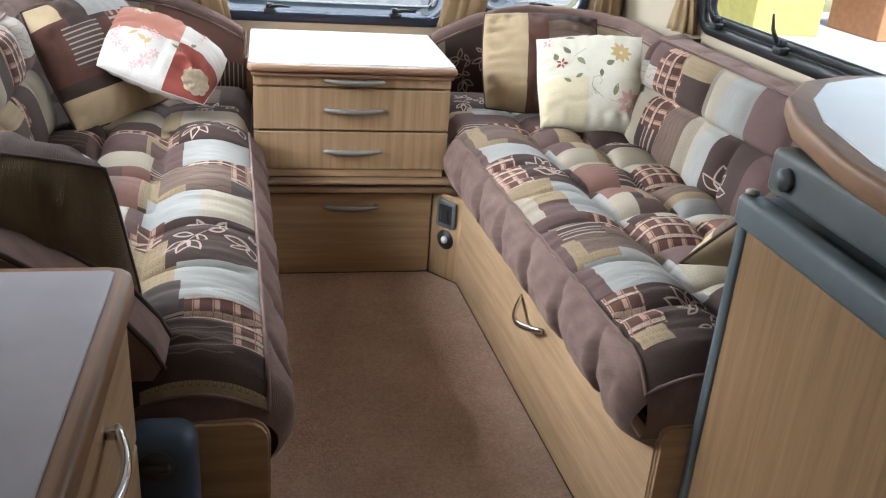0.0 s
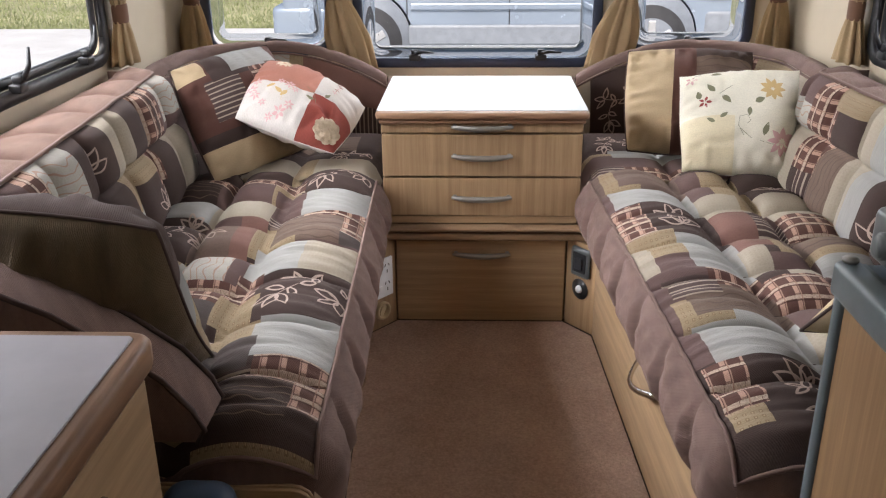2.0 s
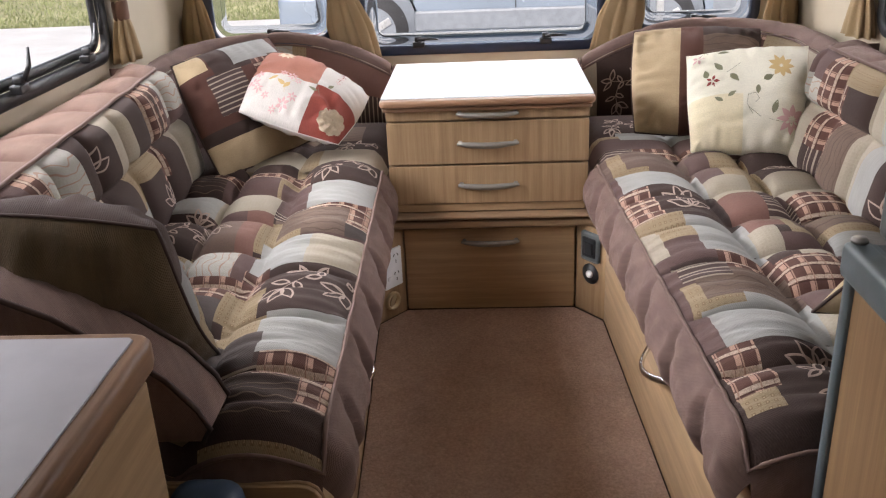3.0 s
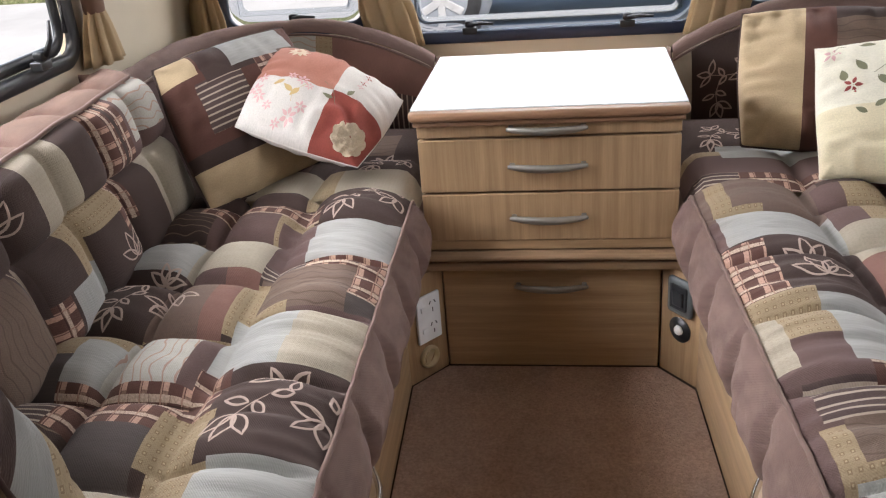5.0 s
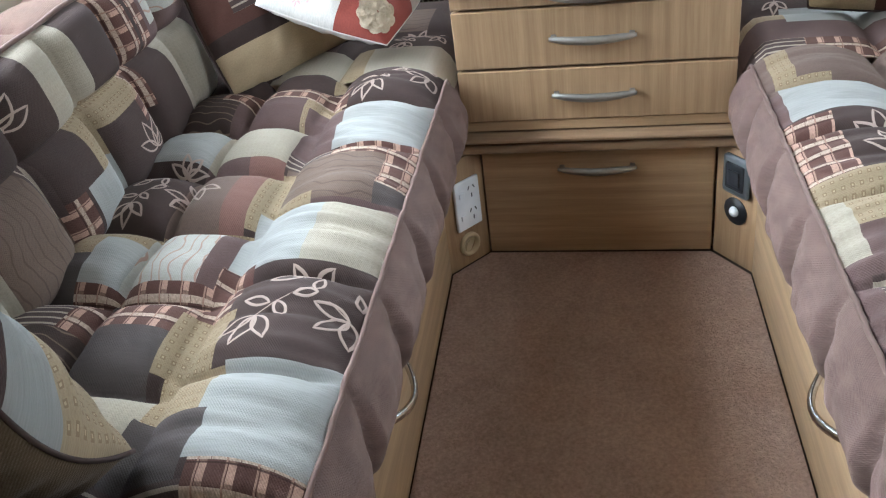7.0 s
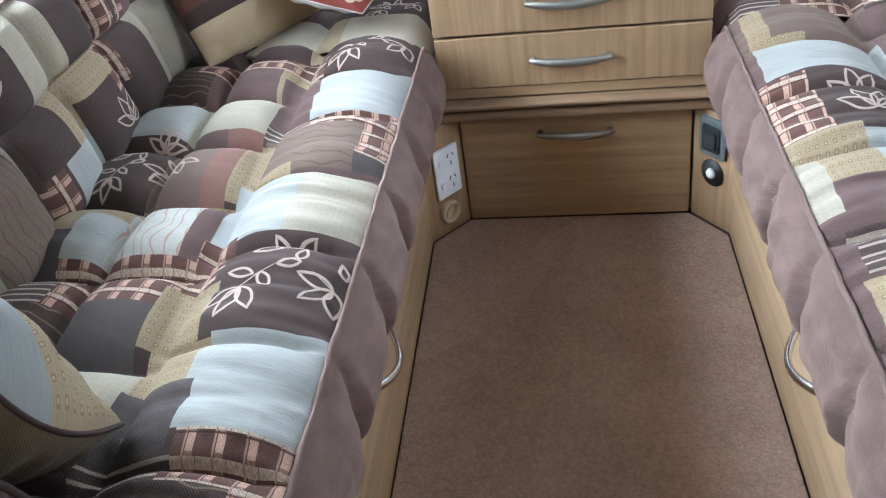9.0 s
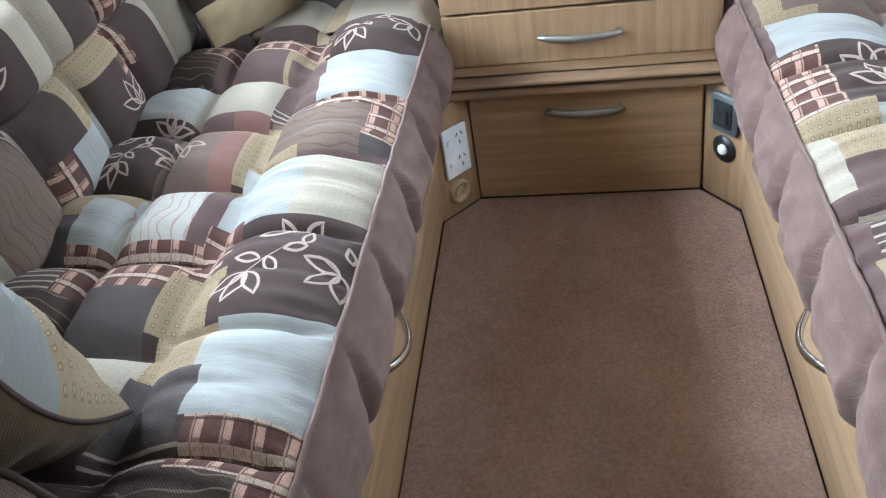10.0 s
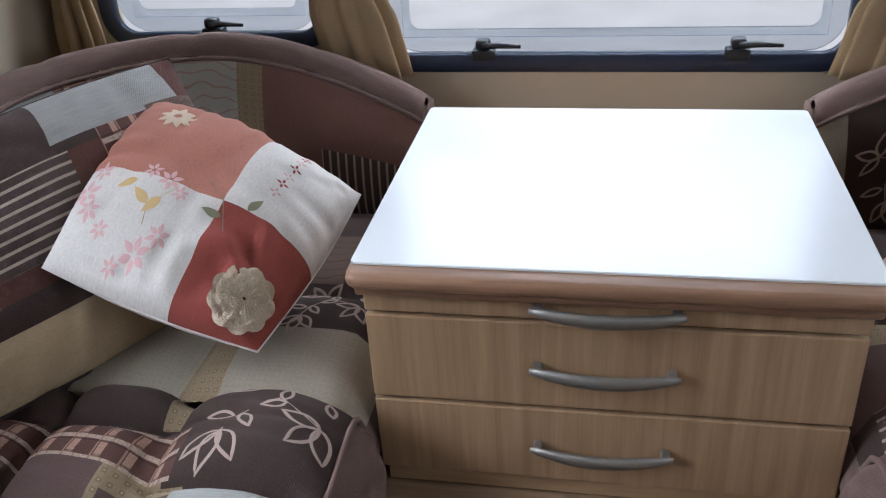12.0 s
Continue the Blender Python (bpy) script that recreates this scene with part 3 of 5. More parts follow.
d = part("drawer", box(-0.272, 0.270, 0.020, 0.041, 0.006, 0.287, 0.002), BEECH, base)
bow_handle(d, -0.090, 0.094, 0.020, 0.246)
for s in (-1, 1):
    pts = [(s * 0.276, 0.024), (s * 0.360, -0.080), (s * 0.360, 0.10), (s * 0.276, 0.10)]
    part("corner_panel", prism(pts if s > 0 else pts[::-1], 0.002, 0.298, 0.001), BEECH_V, base, "angled beech-effect corner panel")


def on_corner(s, along, z):
    """The pose on an angled corner panel: x along it, y out of the room."""
    a, b = Vector((s * 0.276, 0.024, 0)), Vector((s * 0.360, -0.080, 0))
    p = a.lerp(b, along)
    turn = math.degrees(math.atan2((b - a).y, (b - a).x)) if s > 0 else math.degrees(math.atan2((a - b).y, (a - b).x))
    return pose(p.x, p.y, z, 0, 0, turn)


# double socket
sock = thing("power_socket", "white double power socket with switches", "power socket")
part("faceplate", box(-0.034, 0.034, -0.010, -0.001, -0.056, 0.056, 0.003), WHITEPL, sock, smooth=False)
for z in (0.026, -0.026):
    part("rocker", box(-0.024, -0.010, -0.014, -0.0095, z - 0.005, z + 0.007, 0.0015), WHITEPL, sock)
    for x, zz, rot in ((0.004, z + 0.010, 28), (0.018, z + 0.010, -28), (0.011, z - 0.008, 0)):
        part("slot", move(box(-0.0012, 0.0012, -0.0108, -0.0095, -0.0045, 0.0045, 0), pose(x, 0, zz, 0, rot, 0)), BLACK, sock, "dark pin slot")
sock.matrix_world = on_corner(-1, 0.46, 0.176) @ Matrix.Diagonal((1.16, 1, 1.18, 1))
# heating outlet below it
vent = thing("warm_air_outlet", "round beige plastic warm air outlet", "air vent")
bm = bmesh.new()
prof = [(0.031, 0.0), (0.031, -0.008), (0.028, -0.012), (0.023, -0.011), (0.021, -0.004), (0.020, 0.0)]
rows_ = [[bm.verts.new((r * math.cos(a), y, r * math.sin(a))) for a in (2 * math.pi * j / 32 for j in range(32))] for r, y in prof]
for a, b in zip(rows_, rows_[1:]):
    for j in range(32):
        bm.faces.new((a[j], a[(j + 1) % 32], b[(j + 1) % 32], b[j]))
bmesh.ops.recalc_face_normals(bm, faces=bm.faces)
part("collar", bm, BEIGEPL, vent, smooth=True)
part("flap", move(disc((0, 0, 0), 0.0205, 0.004, "y"), pose(0, -0.004, 0, 12, 0, 18)), BEIGEPL, vent, "beige flap inside the collar")
vent.matrix_world = on_corner(-1, 0.50, 0.062)
# control unit and round sensor on the other corner
ctl = thing("heater_control", "grey plastic control switch with dark centre", "switch")
part("surround", box(-0.030, 0.030, -0.012, -0.001, -0.038, 0.038, 0.008, 3), GREYPL, ctl, smooth=True)
part("switch_well", box(-0.020, 0.020, -0.015, -0.0115, -0.025, 0.025, 0.003), BLACK, ctl)
part("rocker", move(box(-0.013, 0.013, -0.020, -0.0145, -0.016, 0.016, 0.003), pose(0, 0, 0, 6, 0, 0)), BLACK, ctl)
ctl.matrix_world = on_corner(1, 0.50, 0.236) @ Matrix.Diagonal((1.32, 1, 1.28, 1))
pir = thing("round_sensor", "black round sensor with white dome", "sensor")
part("bezel", disc((0, -0.003, 0), 0.026, 0.006, "y", 40, 0.002), BLACK, pir, smooth=True)
bm = bmesh.new()
bmesh.ops.create_uvsphere(bm, u_segments=20, v_segments=12, radius=0.010)
part("dome", move(bm, pose(0, -0.007, 0)), WHITEPL, pir, "white dome", True)
pir.matrix_world = on_corner(1, 0.49, 0.143) @ Matrix.Diagonal((1.30, 1, 1.30, 1))

# ---- sofas ----
Y0, Y1 = -1.46, -0.02           # main seat cushions
ZBOT = 0.365


def edge_x(s, y):
    """Front edge of a seat: the aisle widens slightly on one hand."""
    return s * 0.317 - 0.037 * (y + 0.1) if s < 0 else 0.325 - 0.043 * (y + 0.1)


def base_x(s, y):
    return -0.360 - 0.050 * (y + 0.085) if s < 0 else 0.355 - 0.045 * (y + 0.07)


def seat_fn(s):
    def fn(a, v):
        """a: metres in from the front edge; v: metres from the origin towards the back."""
        y = -v
        roll = 0.235
        if a < roll:
            f = a / roll
            z = 0.505 + 0.046 * (1 - (2 * f - 0.98) ** 2) ** 0.8 if abs(2 * f - 0.98) < 1 else 0.505
            z -= 0.009 * max(0, (f - 0.6) / 0.4) ** 2
            z = z - 0.024 * (1 - puff(v + 0.002, 0.212, 6)) * min(1, f * 6) * min(1, (1 - f) * 5)
            near = ((v + 0.002) / 0.212 + 0.5) % 1.0 - 0.5
            hump = max(0, math.sin(math.pi * f))
            z -= 0.010 * math.exp(-(near * 0.212 / 0.006) ** 2) * math.sqrt(hump) + 0.006 * (1 - puff(v + 0.108, 0.212, 8)) * hump
        else:
            b = a - roll
            px, py = puff(b, 0.165, 3), puff(v - (0.105 if s < 0 else 0.163), 0.197, 3)
            z = 0.496 + 0.050 * (px * py) ** 0.7 - 0.012 * max(0, (b - 0.2) / 0.4)
        z -= 0.05 * max(0, (0.05 - (Y1 - y)) / 0.05) ** 2 + 0.05 * max(0, (0.06 - (y - Y0)) / 0.06) ** 2
        k = 0.3 + 0.7 * min(1, max(0, (roll - a) / 0.05))
        z += (noise.noise(Vector((a * 5, v * 30, s + 5))) * 0.0075 + noise.noise(Vector((a * 8, v * 62 + 9 * a, s + 2))) * 0.0028) * k
        z += noise.noise(Vector((a * 9, v * 9, s))) * 0.004 + noise.noise(Vector((a * 34, v * 34, s))) * 0.0012
        return (edge_x(s, y) + s * a, y, z)
    return fn


def front_fn(s):
    def fn(h, v):
        """h: 0 at the piping, 1 at the bottom of the cushion's front."""
        y = -v
        # padded petals that overlap like scales and hang a little below the locker's rim
        out = 0.048 * math.sin(math.pi * min(1, h * 0.96)) ** 0.7 - 0.02 * max(0, h - 0.5)
        lean = v - 0.035 * math.sin(h * 2.4)
        f = ((lean + 0.002) / 0.212) % 1.0
        petal = min(1, f / 0.34) ** 0.55 * min(1, (1 - f) / 0.07) ** 0.5
        out -= 0.030 * (1 - petal) * math.sin(math.pi * min(1, h * 0.94 + 0.05))
        out -= 0.005 * (1 - puff(lean + 0.108, 0.212, 9)) * h
        out += noise.noise(Vector((h * 5, v * 11, s * 3))) * 0.005 + noise.noise(Vector((h * 3 + v * 22, v * 9, s * 5))) * 0.004
        end = 0.03 * max(0, (0.04 - (y - Y0)) / 0.04) ** 2 + 0.03 * max(0, (0.04 - (Y1 - y)) / 0.04) ** 2
        z = 0.505 - h * (0.505 - ZBOT) - 0.05 * max(0, (0.05 - (Y1 - y)) / 0.05) ** 2 * (1 - h) - 0.05 * max(0, (0.06 - (y - Y0)) / 0.06) ** 2 * (1 - h)
        z -= 0.016 * h * petal
        return (edge_x(s, y) - s * (out - end), y, z)
    return fn


def seat(s, picks, name, label):
    top = thing(name, label, "sofa cushion", group="sofa cushions")
    fn, fr = seat_fn(s), front_fn(s)
    us = steps(0, 0.60, 0.01)
    vs = steps(-Y1, -Y0, 0.004)
    surf("seat_top", with_edges(us, picks.us), with_edges(vs, picks.vs), fn, CLOTHS, picks, top, "patchwork woven cover", flip=s < 0)
    surf("front_border", steps(0, 1, 0.04), steps(-Y1, -Y0, 0.004), fr, [CLOTHS[VELVET]], None, top, "pleated mauve velvet border", flip=s > 0, uv=lambda h, v: (h * 0.2, v))
    for y, flip in ((Y0, s > 0), (Y1, s < 0)):
        def endfn(a, h, y=y):
            p = Vector(fn(a, -y))
            bulge = 0.018 * math.sin(math.pi * h)
            return (p.x, p.y + (bulge if y == Y1 else -bulge), p.z - h * (p.z - ZBOT))
        surf("end_border", steps(0, 0.60, 0.03), steps(0, 1, 0.1), endfn, [CLOTHS[VELVET]], None, top, "plain brown velvet end", flip=not flip, uv=lambda a, h: (a, h * 0.2))
    pipe = [Vector(fn(0, v)) + Vector((-s * 0.002, 0, 0.002)) for v in steps(-Y1, -Y0, 0.02)]
    pipe += [Vector(fn(a, -Y0)) + Vector((0, -0.002, 0.002)) for a in steps(0.02, 0.6, 0.03)]
    part("piping", tube(pipe, 0.0042, 6), CLOTHS[VELVET], top, "corded piping", True)
    return top, fn


SEAT_L = [
    (0.41, 0.60, 0.118, 0.33, DWAVY), (0.20, 0.25, 0.0, 0.10, TAN), (0.258, 0.43, 0.20, 0.305, MAUVE),
    (0.0, 0.225, 0.0, 0.205, DARK), (0.19, 0.47, 0.112, 0.20, CHECK), (0.205, 0.275, 0.20, 0.305, TAN), (0.17, 0.225, 0.205, 0.235, TAN),
    (0.175, 0.258, 0.235, 0.43, MAUVE), (0.0, 0.175, 0.21, 0.412, PALE), (0.157, 0.25, 0.43, 0.475, STRIPE), (0.0, 0.157, 0.412, 0.50, CHECK),
    (0.0, 0.052, 0.50, 0.58, CHECK), (0.052, 0.245, 0.475, 0.62, WAVY), (0.0, 0.052, 0.58, 0.64, CHAR), (0.0, 0.155, 0.62, 0.66, MAUVE),
    (0.155, 0.245, 0.605, 0.64, TAN), (0.235, 0.262, 0.49, 0.68, TAN), (0.0, 0.125, 0.652, 0.82, CREAM), (0.125, 0.245, 0.64, 0.82, PALE),
    (0.41, 0.60, 0.33, 0.463, PALE), (0.25, 0.41, 0.305, 0.463, CREAM), (0.318, 0.41, 0.463, 0.497, MAUVE), (0.25, 0.318, 0.463, 0.497, WRUST),
    (0.308, 0.41, 0.497, 0.692, TAUPE), (0.262, 0.308, 0.497, 0.692, WRUST), (0.245, 0.41, 0.690, 0.712, TAN), (0.41, 0.60, 0.71, 0.745, TAN),
    (0.45, 0.60, 0.745, 0.80, TAN), (0.475, 0.60, 0.80, 0.90, CHAR), (0.41, 0.475, 0.745, 0.865, PALE), (0.27, 0.41, 0.712, 0.862, PWAVY),
    (0.24, 0.27, 0.70, 0.862, MAUVE), (0.245, 0.475, 0.862, 0.985, CHECK), (0.44, 0.60, 0.90, 0.985, STRIPE), (0.40, 0.60, 0.985, 1.10, DWAVY),
    (0.262, 0.40, 0.985, 1.093, CHAR), (0.24, 0.42, 1.093, 1.21, CREAM), (0.42, 0.60, 1.10, 1.25, PALE), (0.19, 0.25, 0.81, 0.945, CHECK),
    (0.0, 0.195, 0.82, 1.045, DARK), (0.18, 0.264, 0.935, 1.06, TAN), (0.155, 0.245, 1.05, 1.14, TAN), (0.0, 0.158, 1.043, 1.225, PALE),
    (0.145, 0.25, 1.14, 1.25, CHAR), (0.13, 0.26, 1.248, 1.30, STRIPE), (0.0, 0.135, 1.225, 1.305, CHECK), (0.0, 0.048, 1.305, 1.385, CHECK),
    (0.048, 0.26, 1.30, 1.42, DWAVY), (0.18, 0.24, 1.395, 1.43, TAN), (0.0, 0.20, 1.448, 1.47, TAN),
]
seat_l, fn_l = seat(-1, patches(SEAT_L), "sofa_cushion", "brown and cream patchwork tufted sofa seat cushion")
SEAT_R = [
    (0.0, 0.26, -0.02, 0.24, TAUPE), (0.02, 0.06, 0.06, 0.27, TAN), (0.06, 0.117, 0.19, 0.225, TAN), (0.0, 0.02, 0.24, 0.37, MAUVE), (0.02, 0.24, 0.215, 0.365, PALE),
    (0.0, 0.24, 0.365, 0.60, DARK), (0.003, 0.078, 0.375, 0.585, CHECK), (0.0, 0.112, 0.585, 0.73, TAN), (0.112, 0.25, 0.60, 0.73, PALE), (0.005, 0.036, 0.645, 0.80, CREAM),
    (0.036, 0.11, 0.73, 0.80, MAUVE), (0.11, 0.24, 0.725, 0.80, PALE), (0.0, 0.24, 0.80, 0.84, MAUVE), (0.0, 0.05, 0.84, 1.06, MAUVE), (0.05, 0.245, 0.84, 1.03, WAVY),
    (0.028, 0.128, 0.832, 0.935, STRIPE), (0.128, 0.245, 0.80, 0.90, CHECK), (0.016, 0.052, 0.942, 1.06, TAN), (0.045, 0.12, 1.025, 1.06, TAN), (0.12, 0.24, 1.02, 1.05, PALE),
    (0.035, 0.24, 1.046, 1.205, PALE), (0.0, 0.035, 1.06, 1.20, MAUVE), (0.008, 0.078, 1.205, 1.35, CHECK), (0.010, 0.068, 1.35, 1.405, TAN),
    (0.24, 0.30, 0.08, 0.30, MAUVE), (0.30, 0.41, 0.08, 0.37, TAN), (0.24, 0.355, 0.285, 0.43, CREAM), (0.41, 0.60, 0.265, 0.44, CREAM), (0.355, 0.41, 0.35, 0.46, MAUVE),
    (0.24, 0.335, 0.42, 0.575, WRUST), (0.335, 0.41, 0.46, 0.575, STRIPE), (0.41, 0.60, 0.44, 0.55, CHECK), (0.41, 0.60, 0.55, 0.66, WAVY), (0.25, 0.33, 0.575, 0.66, WRUST),
    (0.33, 0.35, 0.575, 0.70, TAN), (0.35, 0.41, 0.575, 0.66, TAUPE), (0.245, 0.303, 0.66, 0.79, CREAM), (0.303, 0.41, 0.70, 0.80, MAUVE), (0.35, 0.60, 0.66, 0.70, TAN),
    (0.41, 0.60, 0.70, 0.80, PALE), (0.303, 0.60, 0.80, 0.84, CREAM), (0.245, 0.43, 0.832, 0.965, CHECK), (0.43, 0.60, 0.84, 0.97, WRUST), (0.245, 0.60, 0.97, 1.06, MAUVE),
    (0.245, 0.60, 1.06, 1.20, CREAM),
]
seat_r, fn_r = seat(1, patches(SEAT_R), "sofa_cushion", "brown and cream patchwork tufted sofa seat cushion")

# embroidered sprigs: cushion, place on it, turn, width
for fn, par, a, v, turn, size in (
        (fn_l, seat_l, 0.095, 0.935, 0.0, 0.205), (fn_l, seat_l, 0.105, 0.105, 0.1, 0.20), (fn_l, seat_l, 0.46, 0.60, 0.3, 0.16),
        (fn_r, seat_r, 0.175, 1.36, 0.5, 0.15)):
    side = -1 if fn is fn_l else 1
    sprig("leaf_sprig", fn, (a, v), turn, size, par, BRANCH, BRANCH_LEAVES, ax=(side, -1))
for fn, par, a, v, turn, size in (
        (fn_l, seat_l, 0.375, 0.58, 3.3, 0.10), (fn_l, seat_l, 0.445, 0.49, 0.0, 0.08),
        (fn_r, seat_r, 0.155, 0.435, 0.0, 0.11), (fn_r, seat_r, 0.155, 0.52, 0.2, 0.12), (fn_r, seat_r, 0.475, 0.24, 0.0, 0.11), (fn_r, seat_r, 0.17, 1.27, 0.2, 0.11)):
    side = -1 if fn is fn_l else 1
    sprig("leaf_fan", fn, (a, v), turn, size, par, [], FAN, ax=(side, -1))
for fn, par in ((fn_l, seat_l), (fn_r, seat_r)):
    for k in range(7):
        for a in (0.235, 0.400):
            p = Vector(fn(a, (0.105 if fn is fn_l else 0.163) + 0.197 * k))
            q = bmesh.new()
            bmesh.ops.create_uvsphere(q, u_segments=12, v_segments=6, radius=0.009)
            bmesh.ops.scale(q, verts=q.verts, vec=(1, 1, 0.5))
            part("button", move(q, Matrix.Translation(p)), CLOTHS[DARK], par, smooth=True)


def seat_box(s):
    """Plywood seat box under the cushions with its front panel and pull."""
    top = thing("seat_locker", "beech-effect seat locker with chrome pull", "seat locker")
    yy = steps(Y0, -0.075, 0.2)
    bm = bmesh.new()
    cols = []
    for y in yy:
        x = base_x(s, y)
        cols.append([bm.verts.new((x, y, 0.003)), bm.verts.new((x, y, ZBOT - 0.002)), bm.verts.new((x + s * 0.016, y, ZBOT - 0.002)), bm.verts.new((x + s * 0.016, y, 0.003))])
    for a, b in zip(cols, cols[1:]):
        for j in range(4):
            bm.faces.new((a[j], a[(j + 1) % 4], b[(j + 1) % 4], b[j]))
    bm.faces.new(cols[0])
    bm.faces.new(cols[-1][::-1])
    bmesh.ops.recalc_face_normals(bm, faces=bm.faces)
    part("front_panel", bm, BEECH_Y, top)
    x = base_x(s, Y0)
    a, b = sorted((x + s * 0.001, s * (SIDE - 0.002)))
    h, r = (0.455, 0.035) if s < 0 else (0.40, 0.015)
    xe = -0.266 if s < 0 else x + 0.001
    prof = [(xe, 0.003), (xe, h - r)] + [(xe + s * (r - r * math.cos(radians(t))), h - r + r * math.sin(radians(t))) for t in (22, 45, 68)] + [(xe + s * r, h), (s * (SIDE - 0.002), h), (s * (SIDE - 0.002), 0.003)]
    bm = prism(prof, 0.0, 0.016, 0.002)
    part("end_panel", move(bm, Matrix.Translation((0, Y0 - 0.022, 0)) @ Matrix.Rotation(radians(90), 4, "X") @ Matrix.Scale(-1, 4, (0, 0, 1)) @ Matrix.Translation((0, 0, 0))), BEECH, top, "rounded beech-effect end panel")
    part("panel_edging", tube([(px, Y0 - 0.012, pz + 0.001) for px, pz in prof[:-1]], 0.0035, 6), BEECH_Y, top, "pale edging strip", True)
    a, b = sorted((s * 0.46, s * (SIDE - 0.002)))
    part("lid", box(a, b, Y0, 0.77, 0.355, ZBOT - 0.004, 0), BEECH_Y, top)
    yc = -0.80
    k = 12
    pts = [(base_x(s, yc) - s * (0.004 + 0.042 * math.sin(math.pi * i / k)), yc - 0.095 + 0.19 * i / k, 0.272 - 0.020 * math.sin(math.pi * i / k)) for i in range(k + 1)]
    part("pull", tube(pts, 0.006, 8, flat=1.4), BRIGHT, top, "chrome bow pull", True)
    return top


seat_box(-1), seat_box(1)


def corner_seat(s):
    """The seat cushion beside the chest, in the front corner."""
    top = thing("sofa_cushion", "patchwork corner seat cushion beside the chest", "sofa cushion", group="sofa cushions")
    rows = [(0.0, 0.2, 0.0, 0.16, CREAM), (0.0, 0.3, 0.16, 0.32, DARK), (0.2, 0.26, 0.0, 0.16, TAN), (0.26, 0.42, 0.0, 0.16, CREAM), (0.3, 0.5, 0.16, 0.34, MAUVE), (0.1, 0.3, 0.3, 0.45, WAVY)]
    if s > 0:
        rows = [(0.0, 0.6, 0.0, 0.56, DARK), (0.0, 0.6, 0.08, 0.20, MAUVE), (0.02, 0.13, 0.0, 0.08, STRIPE), (0.13, 0.34, 0.0, 0.09, CHECK), (0.0, 0.12, 0.20, 0.27, TAN),
                (0.10, 0.34, 0.19, 0.30, PALE), (0.34, 0.60, 0.0, 0.16, WRUST)]

    def fn(a, v):
        z = 0.495 + 0.028 * (puff(v - 0.01, 0.27, 4) * puff(a, 0.26, 4)) ** 0.7
        z -= 0.045 * max(0, (0.05 - a) / 0.05) ** 2
        return (s * (0.318 + a), v - 0.045, z + 0.006)

    def fr(h, v):
        return (s * (0.318 + 0.004 - 0.016 * math.sin(math.pi * h)), v - 0.045, (0.456 - h * (0.456 - ZBOT)))

    surf("seat_top", steps(0, 0.68, 0.02), steps(0, 0.56, 0.02), fn, CLOTHS, patches(rows), top, "patchwork woven cover", flip=s > 0)
    surf("front_border", steps(0, 1, 0.1), steps(0, 0.56, 0.02), fr, [CLOTHS[VELVET]], None, top, "mauve velvet border", flip=s < 0, uv=lambda h, v: (h * 0.2, v))
    sprig("leaf_sprig", fn, (0.11, 0.22) if s < 0 else (0.12, 0.36), 0.2, 0.15, top, BRANCH, BRANCH_LEAVES, ax=(s, 1))
    return top


corner_seat(-1), corner_seat(1)


def back_x(s, y):
    return (-0.925 - 0.085 * (y + 0.1)) if s < 0 else (0.93 - 0.03 * (y + 0.1))


def backrest(s, pick, label, mat_top):
    """A tufted side backrest: two rows of padding, a piped edge and a velvet top."""
    top = thing("sofa_cushion", label, "sofa cushion", group="sofa cushions")
    mid = 0.56                  # height of the tufted seam
    off = 0.165 if s < 0 else 0.067

    def fn(h, v):
        y = -v
        row = h / mid if h < mid else (h - mid) / (1 - mid)
        p = (puff(min(row, 0.9999), 1.0, 4) * puff(v - off, 0.20, 4)) ** 0.6
        curl = 0.06 * max(0, (0.06 - v) / 0.06) ** 2
        x = back_x(s, y) - s * (0.07 * (1 - h) + 0.044 * p - curl) + s * 0.03
        z = 0.505 + h * 0.325 + noise.noise(Vector((h * 4, v * 8, s))) * 0.004
        return (x, y, z)

    def tp(w, v):
        y = -v
        e = Vector(fn(1, v))
        return (e.x + s * w * (SIDE - 0.012 - abs(e.x)), y, 0.830 + 0.024 * math.sin(math.pi * min(1, w * 1.1)) ** 0.6 * (0.1 + 0.9 * puff(v - off, 0.20, 7)) - 0.03 * w + noise.noise(Vector((w * 3, v * 14, s))) * 0.004)

    def endf(w, h):
        e, b = Vector(fn(h, 0.0)), s * (SIDE - 0.012)
        return (e.x + (b - e.x) * w, 0.02 * math.sin(math.pi * h) * math.sin(math.pi * w), e.z)

    vs = steps(0.0, 1.42, 0.008)
    surf("padded_face", with_edges(steps(0, 1, 0.025), pick.us), with_edges(vs, pick.vs), fn, CLOTHS, pick, top, "patchwork tufted face", flip=s > 0, uv=lambda h, v: (h * 0.33, v))
    surf("top_border", steps(0, 1, 0.08), vs, tp, [mat_top], None, top, "channelled velvet top", flip=s > 0, uv=lambda w, v: (w * 0.2, v))
    surf("end_border", steps(0, 1, 0.1), steps(0, 1, 0.05), endf, [CLOTHS[VELVET]], None, top, "plain velvet end", flip=s < 0, uv=lambda w, h: (w * 0.2, h * 0.3))
    part("piping", tube([Vector(fn(1, v)) + Vector((0, 0, 0.003)) for v in steps(0.0, 1.42, 0.02)], 0.0045, 6), CLOTHS[VELVET], top, "corded piping", True)
    return top, fn


